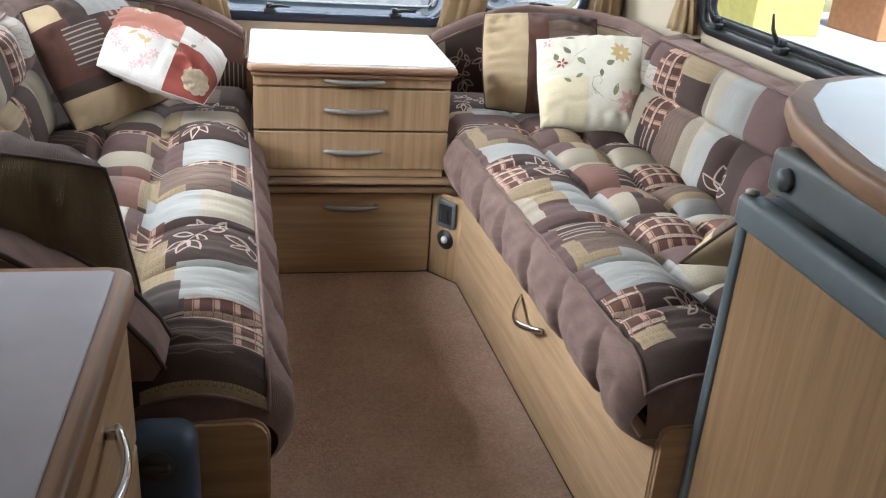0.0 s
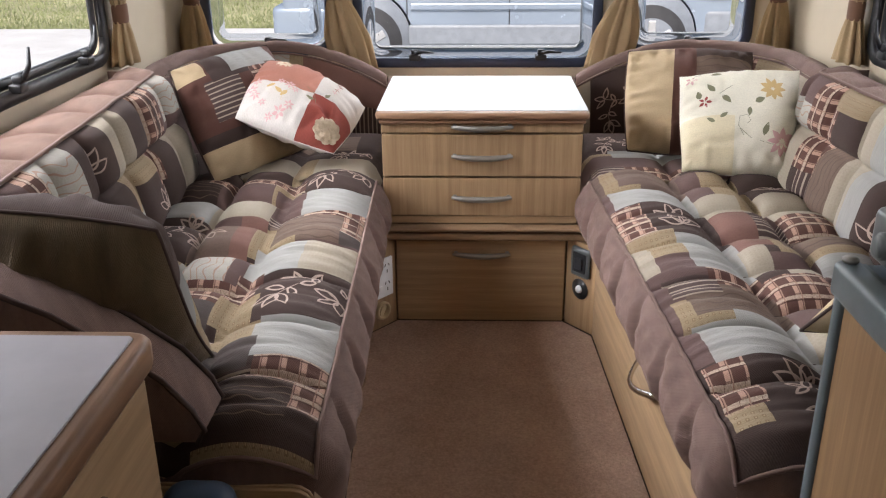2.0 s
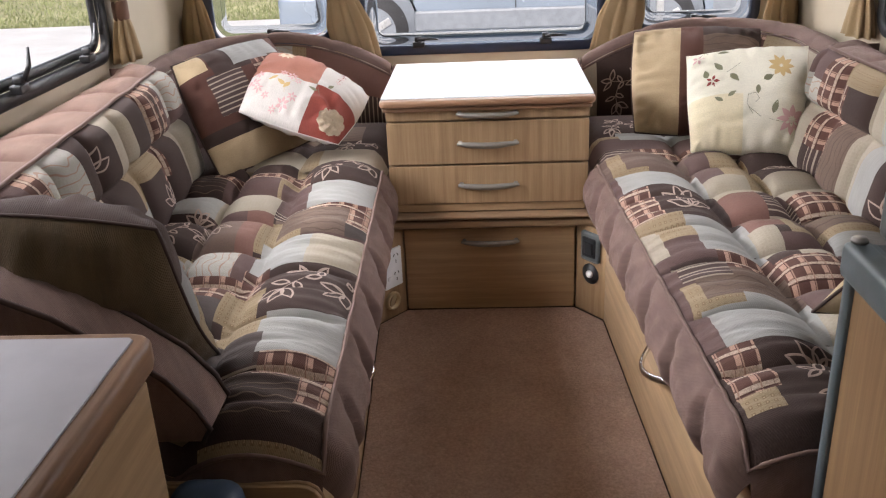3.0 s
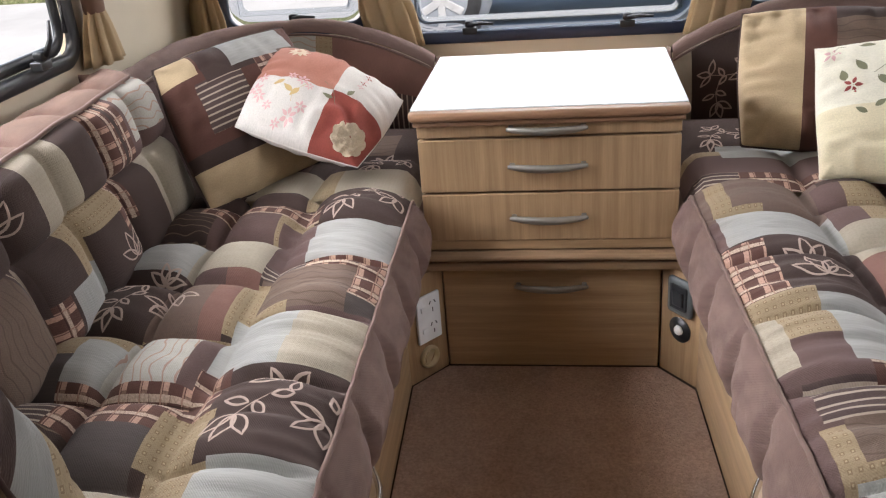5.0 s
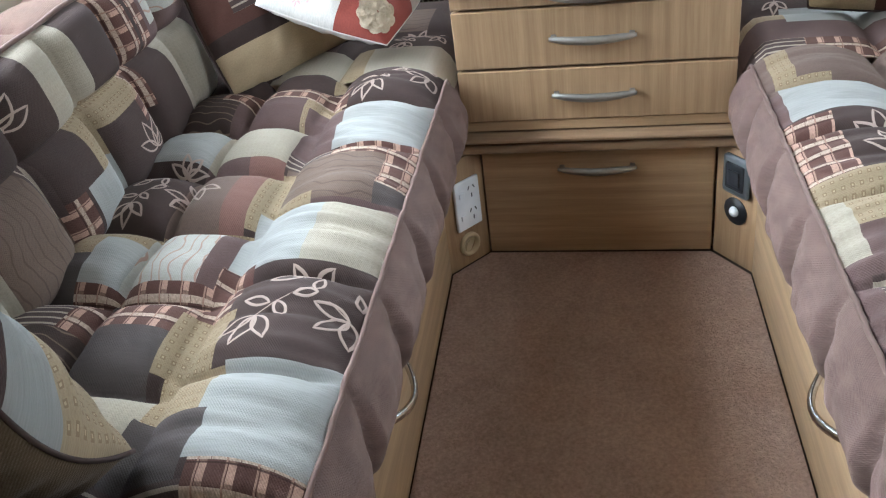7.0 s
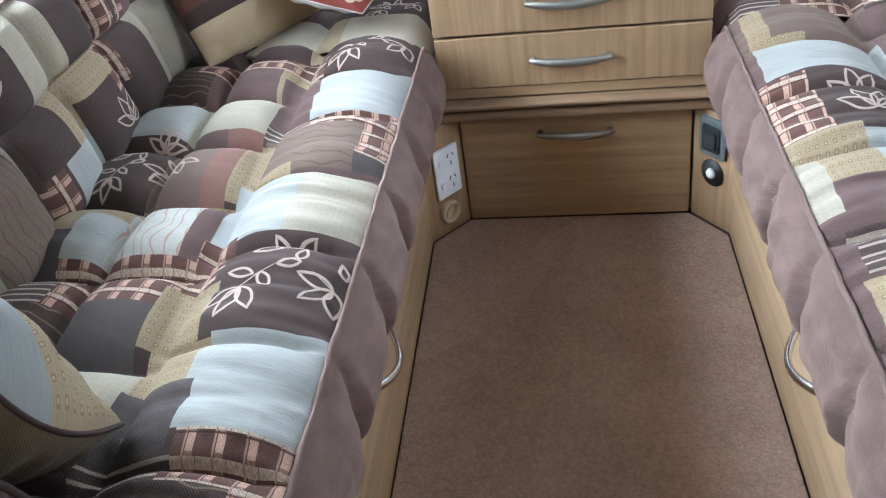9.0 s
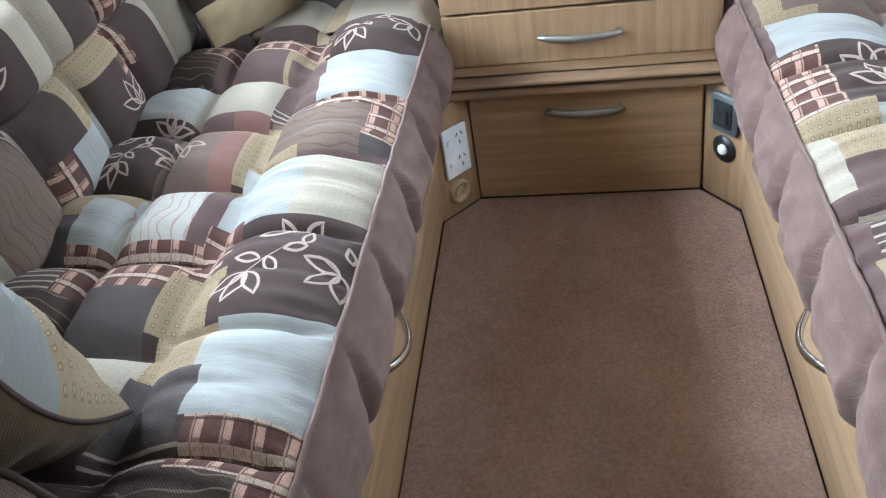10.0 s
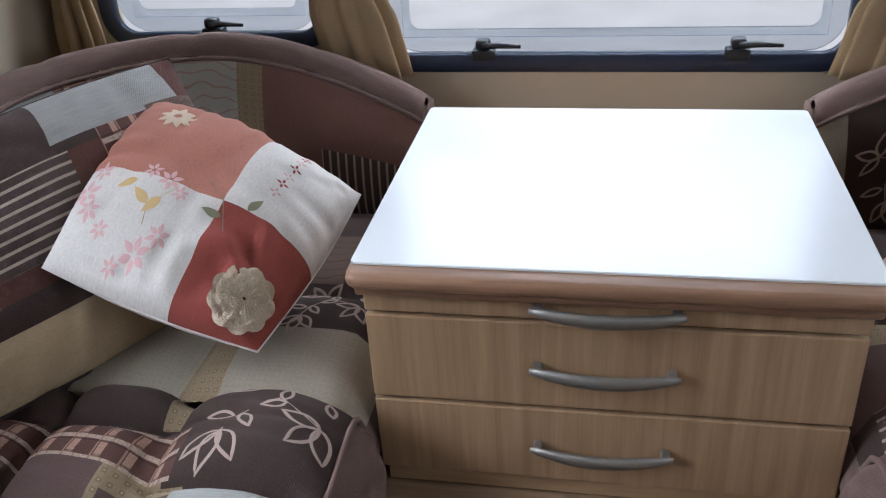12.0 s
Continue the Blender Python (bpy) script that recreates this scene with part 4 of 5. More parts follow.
BACK_L = [
    (0.56, 1.0, 0.0, 0.245, MAUVE), (0.70, 1.0, 0.0, 0.235, PWAVY), (0.56, 1.0, 0.250, 0.286, CHECK), (0.56, 1.0, 0.300, 0.380, CHECK), (0.56, 1.0, 0.380, 0.512, DARK),
    (0.56, 1.0, 0.512, 0.660, CREAM), (0.56, 1.0, 0.660, 0.86, DARK), (0.56, 1.0, 0.86, 1.03, PWAVY), (0.56, 1.0, 1.03, 1.10, CHECK), (0.0, 1.0, 1.10, 1.42, MAUVE),
    (0.0, 0.56, 0.0, 0.225, CREAM), (0.30, 0.56, 0.34, 0.42, CHECK), (0.44, 0.60, 0.39, 0.555, TAN), (0.28, 0.56, 0.555, 0.625, TAN), (0.30, 0.56, 0.625, 0.75, DARK),
    (0.0, 0.30, 0.555, 0.69, PALE), (0.0, 0.30, 0.70, 0.76, CHECK), (0.0, 0.56, 0.76, 0.95, WAVY), (0.25, 0.56, 0.75, 0.79, STRIPE), (0.0, 0.56, 0.95, 1.10, CREAM),
]
back_l, bfn_l = backrest(-1, patches(BACK_L), "patchwork tufted backrest with velvet top tinted pink for window light", VELVET_PINK)
BACK_R = [
    (0.56, 1.0, 0.0, 0.17, MAUVE), (0.56, 0.80, 0.0, 0.17, PWAVY), (0.56, 1.0, 0.17, 0.33, CHECK), (0.56, 0.86, 0.33, 0.455, DARK), (0.86, 1.0, 0.26, 0.47, TAN),
    (0.56, 1.0, 0.455, 0.56, CREAM), (0.56, 1.0, 0.56, 0.67, PALE), (0.56, 1.0, 0.67, 1.42, MAUVE), (0.0, 0.56, 0.0, 0.18, CREAM), (0.28, 0.56, 0.18, 0.31, CHECK),
    (0.0, 0.28, 0.22, 0.32, STRIPE), (0.0, 0.56, 0.31, 0.43, WAVY), (0.0, 0.56, 0.43, 0.52, CREAM), (0.0, 0.56, 0.52, 0.60, PALE), (0.0, 0.56, 0.60, 0.78, DARK),
    (0.0, 0.56, 0.78, 1.42, MAUVE),
]
back_r, bfn_r = backrest(1, patches(BACK_R), "patchwork tufted backrest with mauve velvet top", CLOTHS[VELVET])
sprig.up = (1, 0, 0)
sprig("leaf_fan", lambda a, b: bfn_l(b, a), (0.43, 0.14), 0, 0.13, back_l, [], FAN, ax=(-1, 2.6))
sprig("leaf_fan", lambda a, b: bfn_l(b, a), (0.77, 0.74), 0, 0.12, back_l, [], FAN[:3], ax=(-1, 2.6))
sprig.up = (-1, 0, 0)
sprig("leaf_fan", lambda a, b: bfn_r(b, a), (0.67, 0.14), 0, 0.14, back_r, [], FAN, ax=(1, 2.6))
sprig.up = (0, 0, 1)


def arch(s, pick, label):
    """The curved corner backrest: it sweeps from beside the chest round to the side wall under an arched top."""
    top = thing("sofa_cushion", label, "sofa cushion", group="sofa cushions")
    L1, R, L2 = 0.36, 0.24, 0.41

    def plan(t):
        """Point and outward normal after t metres from the chest end."""
        if t < L1:
            return Vector((0.345 + t, 0.555)), Vector((0, 1))
        if t < L1 + R * math.pi / 2:
            a = (t - L1) / R
            return Vector((0.345 + L1 + R * math.sin(a), 0.555 - R + R * math.cos(a))), Vector((math.sin(a), math.cos(a)))
        return Vector((0.345 + L1 + R, 0.555 - R - (t - L1 - R * math.pi / 2))), Vector((1, 0))

    total = L1 + R * math.pi / 2 + L2

    def height(t):
        k = min(1, t / 0.42)
        return 0.700 + 0.125 * (1 - (1 - k) ** 2.0) - 0.02 * max(0, t - 0.7)

    def face(h, t):
        p, n = plan(t)
        H = height(t)
        pad = 0.022 * math.sin(math.pi * min(1, max(0, h))) ** 0.7
        q = p - n * pad + n * 0.05 * h
        return (s * q.x, q.y, 0.49 + h * (H - 0.04 - 0.49))

    def cap(w, t):
        p, n = plan(t)
        H = height(t)
        q = p + n * (0.05 + 0.09 * w)
        z = H - 0.04 + 0.042 * math.sin(math.pi * min(1, w * 1.35 + 0.02)) ** 0.6 if w < 0.72 else H - 0.02 * w
        z -= 0.005 * (1 - puff(t, 0.21, 10))
        return (s * q.x, q.y, z)

    def endf(h, w):
        a, b = Vector(face(h, 0)), Vector(cap(w, 0))
        return (a.x - s * 0.012 * math.sin(math.pi * w), a.y + (b.y - 0.605) * 1.0 if w else a.y, a.z + (b.z - (height(0) - 0.04)) * h)

    ts = steps(0, total, 0.01)
    surf("padded_face", steps(0, 1, 0.04), ts, face, CLOTHS, pick, top, "patchwork woven face", flip=s < 0, uv=lambda h, t: (h * 0.3, t))
    surf("top_roll", steps(0, 1, 0.06), ts, cap, [CLOTHS[VELVET]], None, top, "mauve velvet rolled top", flip=s < 0, uv=lambda w, t: (w * 0.2, t))
    surf("end_border", steps(0, 1, 0.05), steps(0, 1, 0.1), endf, [CLOTHS[VELVET]], None, top, "mauve velvet end", flip=s > 0, uv=lambda h, w: (h * 0.3, w * 0.1))
    part("piping", tube([Vector(face(1, t)) + Vector((0, -0.003, 0.002)) for t in steps(0, total, 0.03)], 0.004, 6), CLOTHS[VELVET], top, "corded piping", True)
    return top, face


ARCH_L = [(0.0, 1.0, 0.0, 0.30, WRUST), (0.0, 0.52, 0.0, 0.19, STRIPE), (0.0, 1.0, 0.30, 0.345, TAN), (0.35, 1.0, 0.345, 0.48, PWAVY), (0.5, 1.0, 0.48, 0.64, CHECK), (0.4, 1.0, 0.64, 0.76, PALE), (0.0, 1.0, 0.76, 1.2, MAUVE)]
ARCH_R = [(0.0, 1.0, 0.0, 0.05, CREAM), (0.0, 1.0, 0.05, 0.22, DARK), (0.0, 1.0, 0.22, 0.3, PALE), (0.4, 1.0, 0.45, 0.6, CHECK), (0.3, 1.0, 0.6, 0.8, TAN), (0.0, 1.0, 0.8, 1.1, CREAM)]
arch_l, afn_l = arch(-1, patches(ARCH_L), "arched corner backrest with patchwork face and velvet roll")
arch_r, afn_r = arch(1, patches(ARCH_R, MAUVE), "arched corner backrest with patchwork face and velvet roll")
sprig.up = (0, -1, 0)
sprig("leaf_sprig", lambda a, b: afn_r(b, a), (0.135, 0.42), 0.6, 0.17, arch_r, BRANCH, BRANCH_LEAVES, ax=(1, 4.0))
sprig.up = (0, 0, 1)

# armrest slab and leaning pillow at the near end of one sofa
arm = [(-1.10, 0.865), (-0.80, 0.828), (-0.70, 0.795), (-0.615, 0.757), (-0.54, 0.708), (-0.47, 0.655), (-0.43, 0.605), (-0.416, 0.572), (-0.43, 0.548), (-1.10, 0.545)]
end_cush = thing("sofa_cushion", "plain brown velvet shaped end cushion with piping", "sofa cushion", group="sofa cushions")
bm = prism([(x, z) for x, z in arm], 0.0, 0.10, 0.010, 3)
move(bm, Matrix.Translation((0, -1.40, 0)) @ Matrix.Rotation(radians(90), 4, "X"))
uvl = bm.loops.layers.uv.new("UVMap")
for f in bm.faces:
    for lp in f.loops:
        lp[uvl].uv = (lp.vert.co.x + lp.vert.co.y, lp.vert.co.z)
part("cover", bm, CLOTHS[VELVET], end_cush, smooth=True)
for y in (-1.401, -1.499):
    part("piping", tube([(x, y, z + 0.001) for x, z in arm[:-1]], 0.0045, 6), CLOTHS[DARK], end_cush, "dark corded piping", True)

# ---- scatter cushions ----
pl, _, _ = pillow("scatter_cushion", [(-0.480, -1.205, 0.530), (-0.92, -1.20, 0.535), (-0.90, -1.365, 0.872), (-0.492, -1.365, 0.842)], 0.25, CLOTHS + [CORD],
                  patches([(0.0, 0.35, 0.0, 0.45, TAN), (0.5, 1, 0.5, 1, DARK), (0, 1, 0.72, 1, DARK)], EXTRA),
                  "grey and tan corded cushion with olive backing", CLOTHS[DARK], OLIVE, 0.0, 4, 0.018, plump=0.17, bow=0.05)
pillow("scatter_cushion", [(-0.790, -0.142, 0.520), (-0.575, 0.278, 0.520), (-0.735, 0.440, 0.845), (-0.945, 0.020, 0.830)], 0.15, CLOTHS + [GOLD],
       patches([(0.0, 1.0, 0.0, 0.24, EXTRA), (0.0, 1.0, 0.24, 0.34, DARK), (0.0, 0.35, 0.34, 1.0, RUST), (0.15, 0.44, 0.42, 0.76, STRIPE), (0.22, 0.6, 0.74, 1.0, DARK),
                (0.0, 0.2, 0.82, 1.0, EXTRA), (0.55, 0.75, 0.5, 1.0, CHECK), (0.4, 0.9, 0.78, 1.0, PALE), (0.75, 1.0, 0.3, 0.8, WAVY)], RUST),
       "brown patchwork cushion with gold satin band", CLOTHS[DARK], CLOTHS[VELVET], 0.03, 2, 0.008)
red, red_fn, _ = pillow("scatter_cushion", [(-0.446, -0.030, 0.582), (-0.385, 0.320, 0.650), (-0.735, 0.345, 0.799), (-0.748, -0.012, 0.690)], 0.17,
                        [CUSH_WHITE, CUSH_CORAL, CUSH_RUST],
                        lambda u, v: (2 if u < 0.42 else 0) if v < 0.40 else (0 if u < 0.42 else 1),
                        "red, coral and white floral patchwork cushion", CUSH_WHITE, CUSH_WHITE, 0.02, 9, 0.009, plump=0.13, cord=0.0016, split=(0.42, 0.40), ruck=lambda u, v: 0.008 * math.sin(26 * (u - 0.5 * v) + 5 * noise.noise(Vector((u * 5, v * 5, 2)))) * max(0, 1 - ((u - 0.28) / 0.22) ** 2) * max(0, 1 - ((v - 0.30) / 0.22) ** 2))
white, white_fn, _ = pillow("scatter_cushion", [(0.598, -0.030, 0.528), (0.905, -0.105, 0.530), (0.945, 0.060, 0.822), (0.605, 0.150, 0.785)], 0.19,
                            [CUSH_IVORY, CUSH_YELLOW], lambda u, v: 1 if u < 0.46 and v < 0.46 else 0,
                            "ivory cushion embroidered with flowers", CUSH_IVORY, CUSH_IVORY, 0.05, 5, 0.013, plump=0.12, cord=0.0016, split=(0.46, 0.46))
pillow("scatter_cushion", [(0.470, 0.215, 0.525), (0.83, 0.15, 0.525), (0.885, 0.33, 0.832), (0.487, 0.420, 0.822)], 0.17, CLOTHS + [GOLD],
       patches([(0.0, 0.38, 0.0, 1.0, EXTRA), (0.38, 0.55, 0.0, 1.0, RUST), (0.55, 1.0, 0.6, 0.85, WAVY), (0.55, 1.0, 0.85, 1.0, DARK)], MAUVE),
       "gold and brown patchwork cushion", CLOTHS[DARK], CLOTHS[VELVET], 0.03, 6, 0.017)
pillow("scatter_cushion", [(0.565, -1.135, 0.560), (0.98, -1.150, 0.560), (1.00, -1.400, 0.850), (0.640, -1.405, 0.850)][::-1][2:] + [(0.565, -1.135, 0.560), (0.98, -1.150, 0.560), (1.00, -1.400, 0.850), (0.640, -1.405, 0.850)][::-1][:2], 0.11, CLOTHS + [GOLD],
       patches([(0.0, 1.0, 0.0, 0.3, EXTRA)], WAVY), "tan and brown cushion leaning at the sofa end", CLOTHS[DARK], GOLD, 0.03, 7)


def flower(par, fn, at, size, petals, ink, up, turn=0.0, fat=0.20):
    sprig.up = up
    k = 2 * math.pi / petals
    sprig("flower_motif", fn, at, turn, size, par, [], [(0.08 * math.cos(i * k), 0.08 * math.sin(i * k), i * k, 0.42, fat) for i in range(petals)], THREADS[ink], 0.0028, fill=True)
    sprig.up = (0, 0, 1)


def vine(par, fn, pts, leaves, ink, up):
    sprig.up = up
    sprig("stem_motif", fn, (0, 0), 0, 1.0, par, [pts], [], THREADS[ink], 0.004)
    for lf in leaves:
        sprig("leaf_motif", fn, (0, 0), 0, 1.0, par, [], [lf], THREADS[ink], 0.0026, fill=True)
    sprig.up = (0, 0, 1)


UPW = (-0.5, -0.8, 0.3)
flower(white, white_fn, (0.76, 0.74), 0.22, 9, "gold", UPW)
flower(white, white_fn, (0.76, 0.74), 0.13, 7, "gold", UPW)
flower(white, white_fn, (0.86, 0.26), 0.26, 8, "pink", UPW)
flower(white, white_fn, (0.22, 0.60), 0.12, 5, "red", UPW)
flower(white, white_fn, (0.10, 0.88), 0.12, 5, "pink", UPW)
vine(white, white_fn, [(0.22, 0.60), (0.34, 0.68), (0.44, 0.76)], [(0.36, 0.66, -0.9, 0.11, 0.05), (0.30, 0.70, 2.2, 0.11, 0.05), (0.18, 0.64, 1.8, 0.09, 0.05)], "green", UPW)
vine(white, white_fn, [(0.50, 0.36), (0.60, 0.28), (0.74, 0.24), (0.86, 0.22)], [(0.70, 0.30, 1.3, 0.13, 0.05), (0.62, 0.60, 0.5, 0.09, 0.05), (0.58, 0.55, -1.6, 0.08, 0.04)], "green", UPW)
vine(white, white_fn, [(0.54, 0.30), (0.49, 0.38), (0.50, 0.46), (0.56, 0.48), (0.59, 0.43), (0.56, 0.40)], [(0.34, 0.44, 0.6, 0.08, 0.035), (0.30, 0.40, 2.6, 0.08, 0.035)], "green", UPW)
vine(white, white_fn, [(0.06, 0.86), (0.14, 0.94), (0.26, 0.93)], [(0.26, 0.93, 0.0, 0.10, 0.04)], "green", UPW)
UPR = (0, -0.4, 1)
for u, v, sz in ((0.30, 0.93, 0.13), (0.22, 0.88, 0.10), (0.40, 0.90, 0.09), (0.12, 0.62, 0.13), (0.20, 0.56, 0.10), (0.06, 0.70, 0.08), (0.42, 0.62, 0.10), (0.44, 0.70, 0.08), (0.38, 0.56, 0.07), (0.16, 0.80, 0.08)):
    flower(red, red_fn, (u, v), sz, 6, "pink", UPR)
vine(red, red_fn, [(0.40, 0.58), (0.30, 0.66), (0.22, 0.64)], [(0.30, 0.66, 1.0, 0.09, 0.04), (0.34, 0.62, 2.6, 0.09, 0.04), (0.38, 0.74, 2.0, 0.08, 0.04)], "gold", UPR)
flower(red, red_fn, (0.76, 0.76), 0.16, 9, "beige", UPR)
vine(red, red_fn, [(0.30, 0.34), (0.42, 0.40), (0.48, 0.48)], [(0.36, 0.38, 1.6, 0.08, 0.035), (0.42, 0.30, -0.4, 0.08, 0.035)], "green", UPR)
for i in range(7):
    flower(red, red_fn, (0.56 + 0.06 * i, 0.25 - 0.003 * i), 0.055, 4, "red" if i % 2 else "pink", UPR)
# gathered crochet flower on the red quarter: ruffled, scalloped rounds
at = Vector(red_fn(0.12, 0.15))
eu = (Vector(red_fn(0.16, 0.15)) - Vector(red_fn(0.08, 0.15))).normalized()
ev = (Vector(red_fn(0.12, 0.19)) - Vector(red_fn(0.12, 0.11))).normalized()
en = eu.cross(ev).normalized()
for k, (size, lobes) in enumerate(((0.041, 9), (0.030, 8), (0.018, 6))):
    def ruffle(r, a, size=size, lobes=lobes, k=k):
        q = size * (0.12 + 0.88 * r) * (1 + 0.13 * r * abs(math.cos(lobes * a / 2 + k)))
        up = 0.011 - 0.010 * r * (k < 1) + 0.0035 * k + 0.0022 * r * math.sin(lobes * a + 2 * k) + 0.0016 * math.sin(22 * r + 3 * a) + 0.0012 * math.sin(4 * lobes * a) * r
        return at + eu * q * math.cos(a) + ev * q * math.sin(a) + en * up
    surf("crochet_ring", [i / 10 for i in range(11)], [2 * math.pi * i / 96 for i in range(97)], ruffle, [CROCHET], None, red, "beige crochet flower round", uv=lambda r, a: (r * 0.04, a * 0.02))

# ---- kitchen units near the aisle ----
cab = thing("kitchen_cabinet", "beech-effect cabinet with grey laminate top and drawers", "cabinet")
part("body", box(-1.125, -0.462, -2.75, -1.60, 0.004, 0.735, 0.002), BEECH_V, cab)
for z0, z1 in ((0.53, 0.725), (0.30, 0.522), (0.06, 0.292)):
    for y0, y1 in ((-2.10, -1.612), (-2.62, -2.108)):
        d = part("drawer", box(-0.4615, -0.444, y0, y1, z0, z1, 0.003), BEECH_Y, cab)
        k, ym = 12, (y0 + y1) / 2 - 0.03
        pts = [(-0.444 + 0.012 + 0.020 * math.sin(math.pi * i / k), ym - 0.09 + 0.18 * i / k, z1 - 0.05) for i in range(k + 1)]
        h = part("handle", tube(pts, 0.006, 8, flat=1.3), BRIGHT, d, "bright chrome bow handle", True)
        for y in (ym - 0.082, ym + 0.082):
            part("handle_foot", box(-0.444, -0.428, y - 0.006, y + 0.006, z1 - 0.056, z1 - 0.044, 0.002), BRIGHT, h)
edge = [(-1.125, -2.75), (-0.432, -2.75), (-0.432, -1.612), (-0.436, -1.596), (-0.447, -1.585), (-0.465, -1.580), (-1.125, -1.580)]
part("worktop_edge", prism(edge, 0.736, 0.780, 0.010, 3), EDGING_Y, cab, "rounded wood edging", True)
part("worktop", prism([(-1.12, -2.745), (-0.454, -2.745), (-0.454, -1.608), (-0.460, -1.602), (-1.12, -1.602)], 0.778, 0.7825, 0.001, 1), LAMINATE_GREY, cab, "grey laminate top")

# blue plastic carrier standing between the cabinet and the sofa
can = thing("water_carrier", "dark blue plastic carrier with round recessed knob", "container")
part("body", box(-0.480, -0.369, -1.578, -1.500, 0.004, 0.502, 0.034, 5), BLUEPL, can, smooth=True)
part("knob_recess", move(disc((0, 0, 0), 0.026, 0.006, "y", 28, 0.002), pose(-0.426, -1.579, 0.455)), BLACK, can, smooth=True)
part("knob", box(-0.446, -0.406, -1.590, -1.580, 0.449, 0.462, 0.004), BLACK, can, "black turn knob", True)

fr = thing("fridge", "wood-panelled caravan fridge in grey trim", "fridge")
part("body", box(0.495, 1.12, -2.06, -1.487, 0.004, 0.84, 0.004), GREYPL, fr)
part("door_trim", move(ring(0.575, 0.82, 0.018, 0.022, 0.0, 0.03), pose(0.468, -1.772, 0.435, 0, 0, -90)), FRIDGEPL, fr, "blue-grey door trim", True)
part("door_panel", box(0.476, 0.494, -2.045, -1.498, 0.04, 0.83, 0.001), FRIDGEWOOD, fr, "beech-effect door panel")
part("door_top", box(0.460, 0.498, -2.06, -1.482, 0.795, 0.846, 0.010, 3), FRIDGEPL, fr, "blue-grey door rail", True)
part("control_panel", box(0.500, 0.545, -2.06, -1.487, 0.852, 0.925, 0.012, 3), GREYPL, fr, "grey control fascia", True)
part("knob", disc((0.494, -1.545, 0.888), 0.018, 0.016, "x", 24, 0.003), GREYPL, fr, "grey control knob", True)
part("hinge_pin", disc((0.478, -1.496, 0.850), 0.011, 0.008, "z", 20, 0.002), CHROME, fr, "steel hinge cap", True)
ctop = [(0.45, -2.75), (0.45, -1.90), (0.475, -1.68), (0.53, -1.48), (0.60, -1.34), (0.70, -1.22), (0.82, -1.16), (0.96, -1.14), (1.125, -1.14), (1.125, -2.75)]
kit = thing("kitchen_counter", "kitchen counter with pale laminate top and curved wooden edge", "counter")
part("worktop_edge", prism(ctop, 0.930, 0.968, 0.010, 3), EDGING_Y, kit, "rounded wood edging", True)
part("worktop", prism([(x + (0.03 if x < 1.1 else -0.004), y - 0.03 if y > -2 else y) for x, y in ctop], 0.966, 0.9705, 0.001, 1), LAMINATE, kit, "pale laminate top")
part("end_panel", box(0.62, 1.12, -1.478, -1.462, 0.55, 0.929, 0.002), EDGING_Y, kit, "brown wooden end panel")
part("unit_body", box(0.50, 1.12, -2.74, -2.075, 0.004, 0.929, 0.003), BEECH_V, kit)

# ---- curtains ----


def curtain(name, x, y, width, z0, z1, tie, turn=0.0, seed=0, flare=1.0, lean=0.0, parent_label="gold velvet curtain gathered in a brown tie"):
    """A gathered curtain: folds all round, drawn in at the tie and flaring below."""
    top = thing(name, parent_label, "curtain", group="curtains at the windows")
    k, n = 72, 30
    bm = bmesh.new()
    rows = []
    for j in range(n + 1):
        z = z0 + (z1 - z0) * j / n
        d = abs(z - tie)
        w = width * (0.42 + 0.58 * min(1, (d / 0.16)) ** 0.8 * (flare if z < tie else 0.9))
        ring_ = []
        for i in range(k):
            a = 2 * math.pi * i / k
            fold = 1 + 0.26 * math.sin(a * 8 + seed + z * 3) * min(1, 0.35 + d / 0.1) + 0.05 * math.sin(a * 17 + seed * 2 + z * 9)
            ring_.append(bm.verts.new((lean * max(0, tie - z) + 0.5 * w * math.cos(a) * fold, 0.22 * w * math.sin(a) * fold + 0.0, z)))
        rows.append(ring_)
    for a, b in zip(rows, rows[1:]):
        for i in range(k):
            bm.faces.new((a[i], a[(i + 1) % k], b[(i + 1) % k], b[i]))
    bm.faces.new(rows[0][::-1])
    bm.faces.new(rows[-1])
    uvl = bm.loops.layers.uv.new("UVMap")
    for f in bm.faces:
        for lp in f.loops:
            lp[uvl].uv = (lp.vert.co.x * 2, lp.vert.co.z)
    part("drape", bm, CURTAIN, top, smooth=True)
    tb = []
    for dz, grow in ((-0.028, 1.0), (-0.02, 1.08), (0.02, 1.08), (0.028, 1.0)):
        w = width * 0.5 * grow
        tb.append([(0.5 * w * math.cos(a) * 1.16, 0.24 * w * math.sin(a) * 1.2, tie + dz) for a in (2 * math.pi * i / 28 for i in range(28))])
    bm = bmesh.new()
    tv = [[bm.verts.new(p) for p in r] for r in tb]
    for a, b in zip(tv, tv[1:]):
        for i in range(28):
            bm.faces.new((a[i], a[(i + 1) % 28], b[(i + 1) % 28], b[i]))
    part("tie_back", bm, TIEBACK, top, "brown velvet tie", True)
    top.matrix_world = pose(x, y, 0, 0, 0, turn)
    return top


for s in (-1, 1):
    curtain("curtain", s * 0.535, 0.742, 0.115, 0.705, 1.45, 0.985, 0, s, 1.35, -s * 0.22)
    curtain("curtain", s * 1.06, 0.69, 0.14, 0.70, 1.45, 0.975, s * 40, s + 2, 1.1)
    curtain("side_curtain", s * 1.098, 0.11, 0.13, 0.835, 1.5, 0.985, 90, s + 4, 1.15)

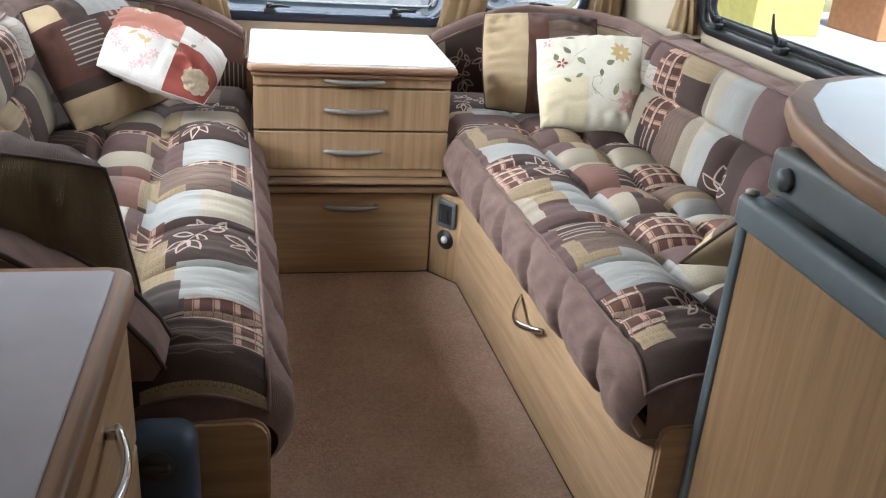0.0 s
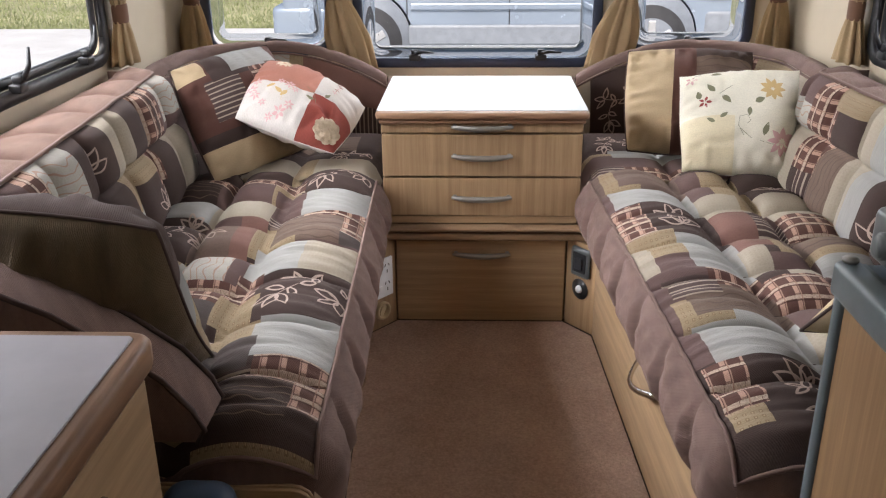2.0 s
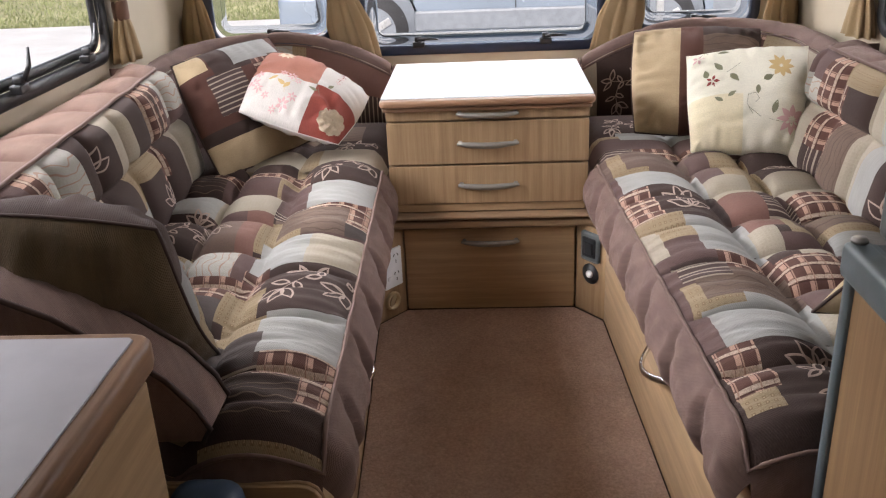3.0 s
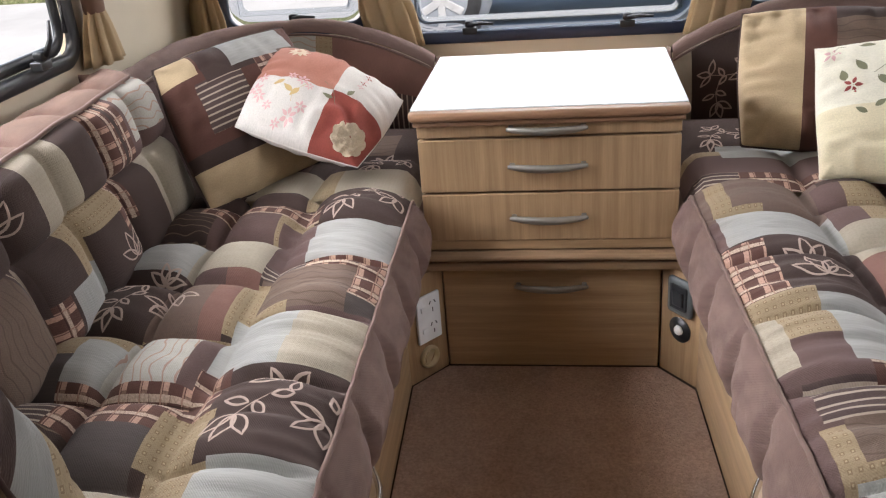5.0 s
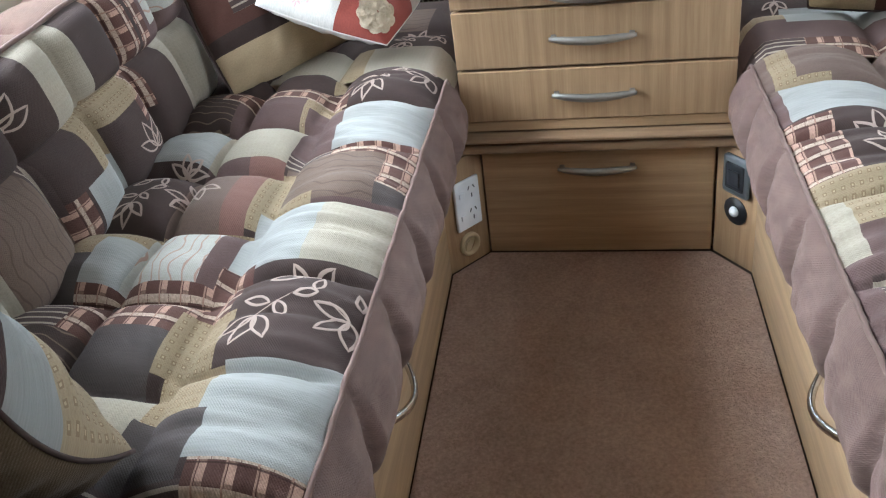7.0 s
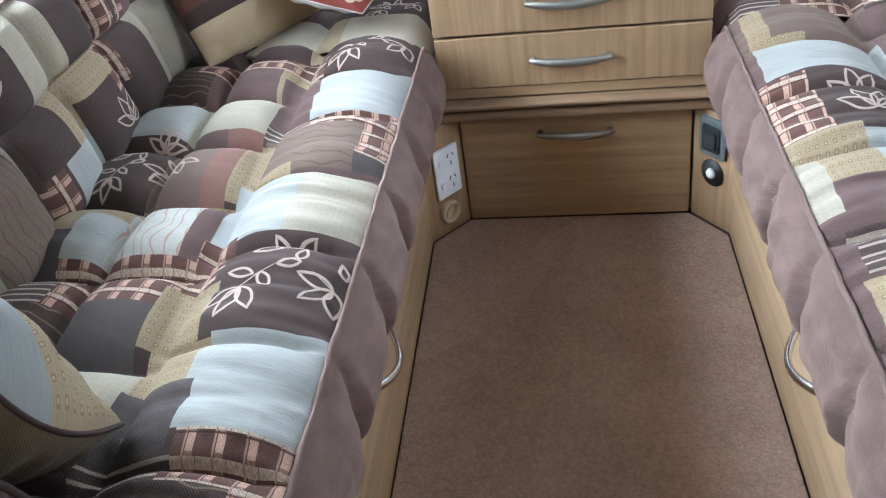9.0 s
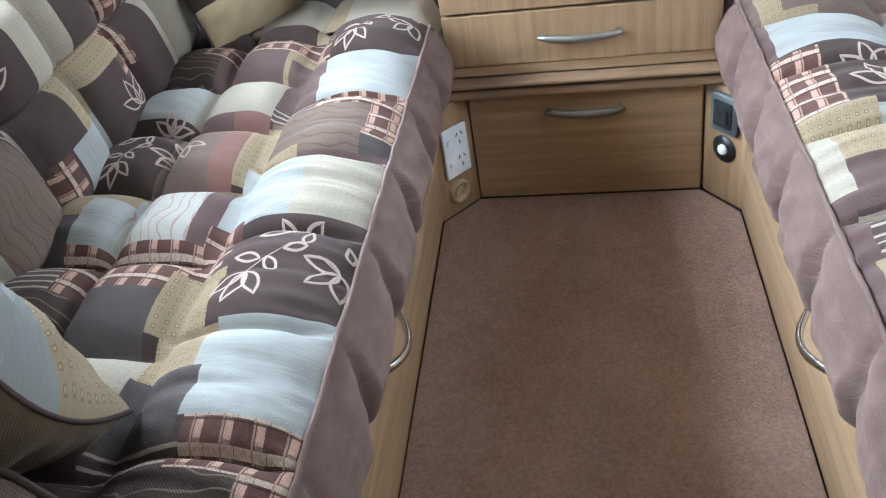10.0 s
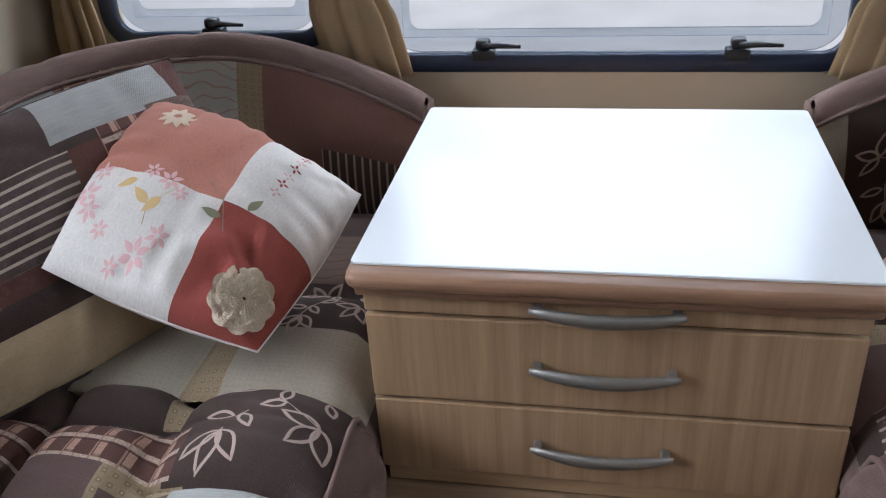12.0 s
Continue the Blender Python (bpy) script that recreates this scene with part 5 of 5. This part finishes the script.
# ---- outside ----
GZ = -0.34
bm = bmesh.new()
bmesh.ops.create_grid(bm, x_segments=1, y_segments=1, size=1)
part("ground", move(bm, Matrix.Translation((0, 0, GZ - 0.02)) @ Matrix.Scale(600, 4)), SOIL, label="dry green lawn reaching the horizon", category="ground", kind="structure")
part("driveway", box(-30, 30, -8, 9.75, GZ - 0.03, GZ, 0), CONCRETE, label="pale concrete driveway", category="driveway", kind="structure")
blades = bmesh.new()
rng = random.Random(5)
for _ in range(30000):
    x, y = rng.uniform(-13, 3), 9.80 + rng.random() ** 1.6 * 7
    h, w, a = rng.uniform(0.02, 0.055), 0.006 + 0.006 * rng.random(), rng.uniform(0, math.pi)
    dx, dy = math.cos(a) * w, math.sin(a) * w
    v = [blades.verts.new((x - dx, y - dy, GZ - 0.02)), blades.verts.new((x + dx, y + dy, GZ - 0.02)), blades.verts.new((x + rng.uniform(-0.04, 0.04), y + rng.uniform(-0.04, 0.04), GZ + h))]
    blades.faces.new(v)
part("grass", blades, GRASS, label="short grass beyond the driveway", category="grass", kind="stuff")


def car():
    """A silver estate seen from its side; length along x, nose at +x."""
    top = thing("parked_car", "silver-grey four-wheel-drive car parked outside", "car")
    side = [(-2.15, 0.42), (-2.18, 0.62), (-2.12, 1.05), (-2.0, 1.12), (-1.75, 1.62), (0.35, 1.66), (1.0, 1.10), (1.95, 0.98), (2.15, 0.80), (2.18, 0.45), (2.05, 0.34), (-2.0, 0.34)]
    bm = prism(side, -0.85, 0.85, 0.05, 3)
    move(bm, Matrix.Rotation(radians(90), 4, "X"))
    part("body", bm, CARPAINT, top, smooth=True)
    part("sill_cladding", box(-0.95, 0.95, -0.885, -0.84, 0.33, 0.52, 0.02), CARTRIM, top, "grey plastic cladding")
    part("door_moulding", box(-0.93, 0.95, -0.880, -0.845, 0.66, 0.72, 0.012), CARPAINT, top)
    part("bumper", box(-2.27, -1.85, -0.86, 0.86, 0.36, 0.70, 0.06, 3), CARPAINT, top, "silver bumper", True)
    part("bumper", box(1.85, 2.26, -0.86, 0.86, 0.33, 0.66, 0.06, 3), CARTRIM, top, "grey bumper", True)
    part("tail_lamp", box(-2.17, -1.98, -0.872, -0.70, 0.86, 1.08, 0.02), LAMPRED, top, "red lamp")
    part("head_lamp", box(1.86, 2.12, -0.872, -0.60, 0.74, 0.90, 0.02), WHITEPL, top, "clear lamp")
    for x0, x1 in ((-1.62, -1.0), (-0.92, -0.02), (0.06, 0.62)):
        part("side_window", box(x0, x1, -0.862, -0.83, 1.12, 1.55, 0.02), CARGLASS, top)
    for x in (-0.96, 0.02, 0.97):
        part("door_gap", box(x - 0.005, x + 0.005, -0.857, -0.84, 0.5, 1.55, 0), BLACK, top)
    for x in (-0.25, 0.72):
        part("door_handle", box(x - 0.09, x + 0.09, -0.885, -0.845, 0.96, 1.0, 0.01), CARPAINT, top)
    for x in (-1.36, 1.36):
        for y in (-0.80, 0.80):
            part("wheel_arch", disc((x, y, 0.40), 0.45, 0.14, "y", 40, 0.02), CARTRIM, top, "dark wheel arch", True)
            w = part("wheel", disc((x, y * 1.06, 0.35), 0.35, 0.20, "y", 40, 0.04), TYRE, top, "black tyre", True)
            part("rim", disc((x, y * 1.19, 0.35), 0.235, 0.02, "y", 32, 0.006), CARTRIM, w)
            bm = bmesh.new()
            for i in range(6):
                m = Matrix.Translation((x, y * 1.205, 0.35)) @ Matrix.Rotation(radians(60 * i), 4, "Y")
                q = box(-0.035, 0.035, -0.014, 0.014, 0.03, 0.215, 0.008)
                move(q, m)
                tmp = bpy.data.meshes.new("spoke")
                q.to_mesh(tmp)
                q.free()
                bm.from_mesh(tmp)
                bpy.data.meshes.remove(tmp)
            part("spokes", bm, ALLOY, w, "alloy spokes")
            part("hub", disc((x, y * 1.22, 0.35), 0.05, 0.02, "y", 20, 0.005), ALLOY, w)
    return top


car().matrix_world = pose(0.28, 6.9, GZ + 0.0)

yb = thing("yellow_cabinet", "yellow painted cabinet outside the side window", "cabinet")
part("body", box(5.6, 6.5, 7.4, 8.5, GZ, 1.3, 0.02), YELLOW, yb)
bb = thing("brick_planter", "orange brick planter by the wall", "planter")
part("body", box(7.2, 8.3, 7.2, 8.3, GZ, 0.45, 0.02), ORANGE, bb)
hw = thing("house_wall", "white rendered house wall with timber deck", "house")
part("wall", box(11.0, 11.3, -9, 16, GZ, 3.0, 0), WHITEWALL, hw)
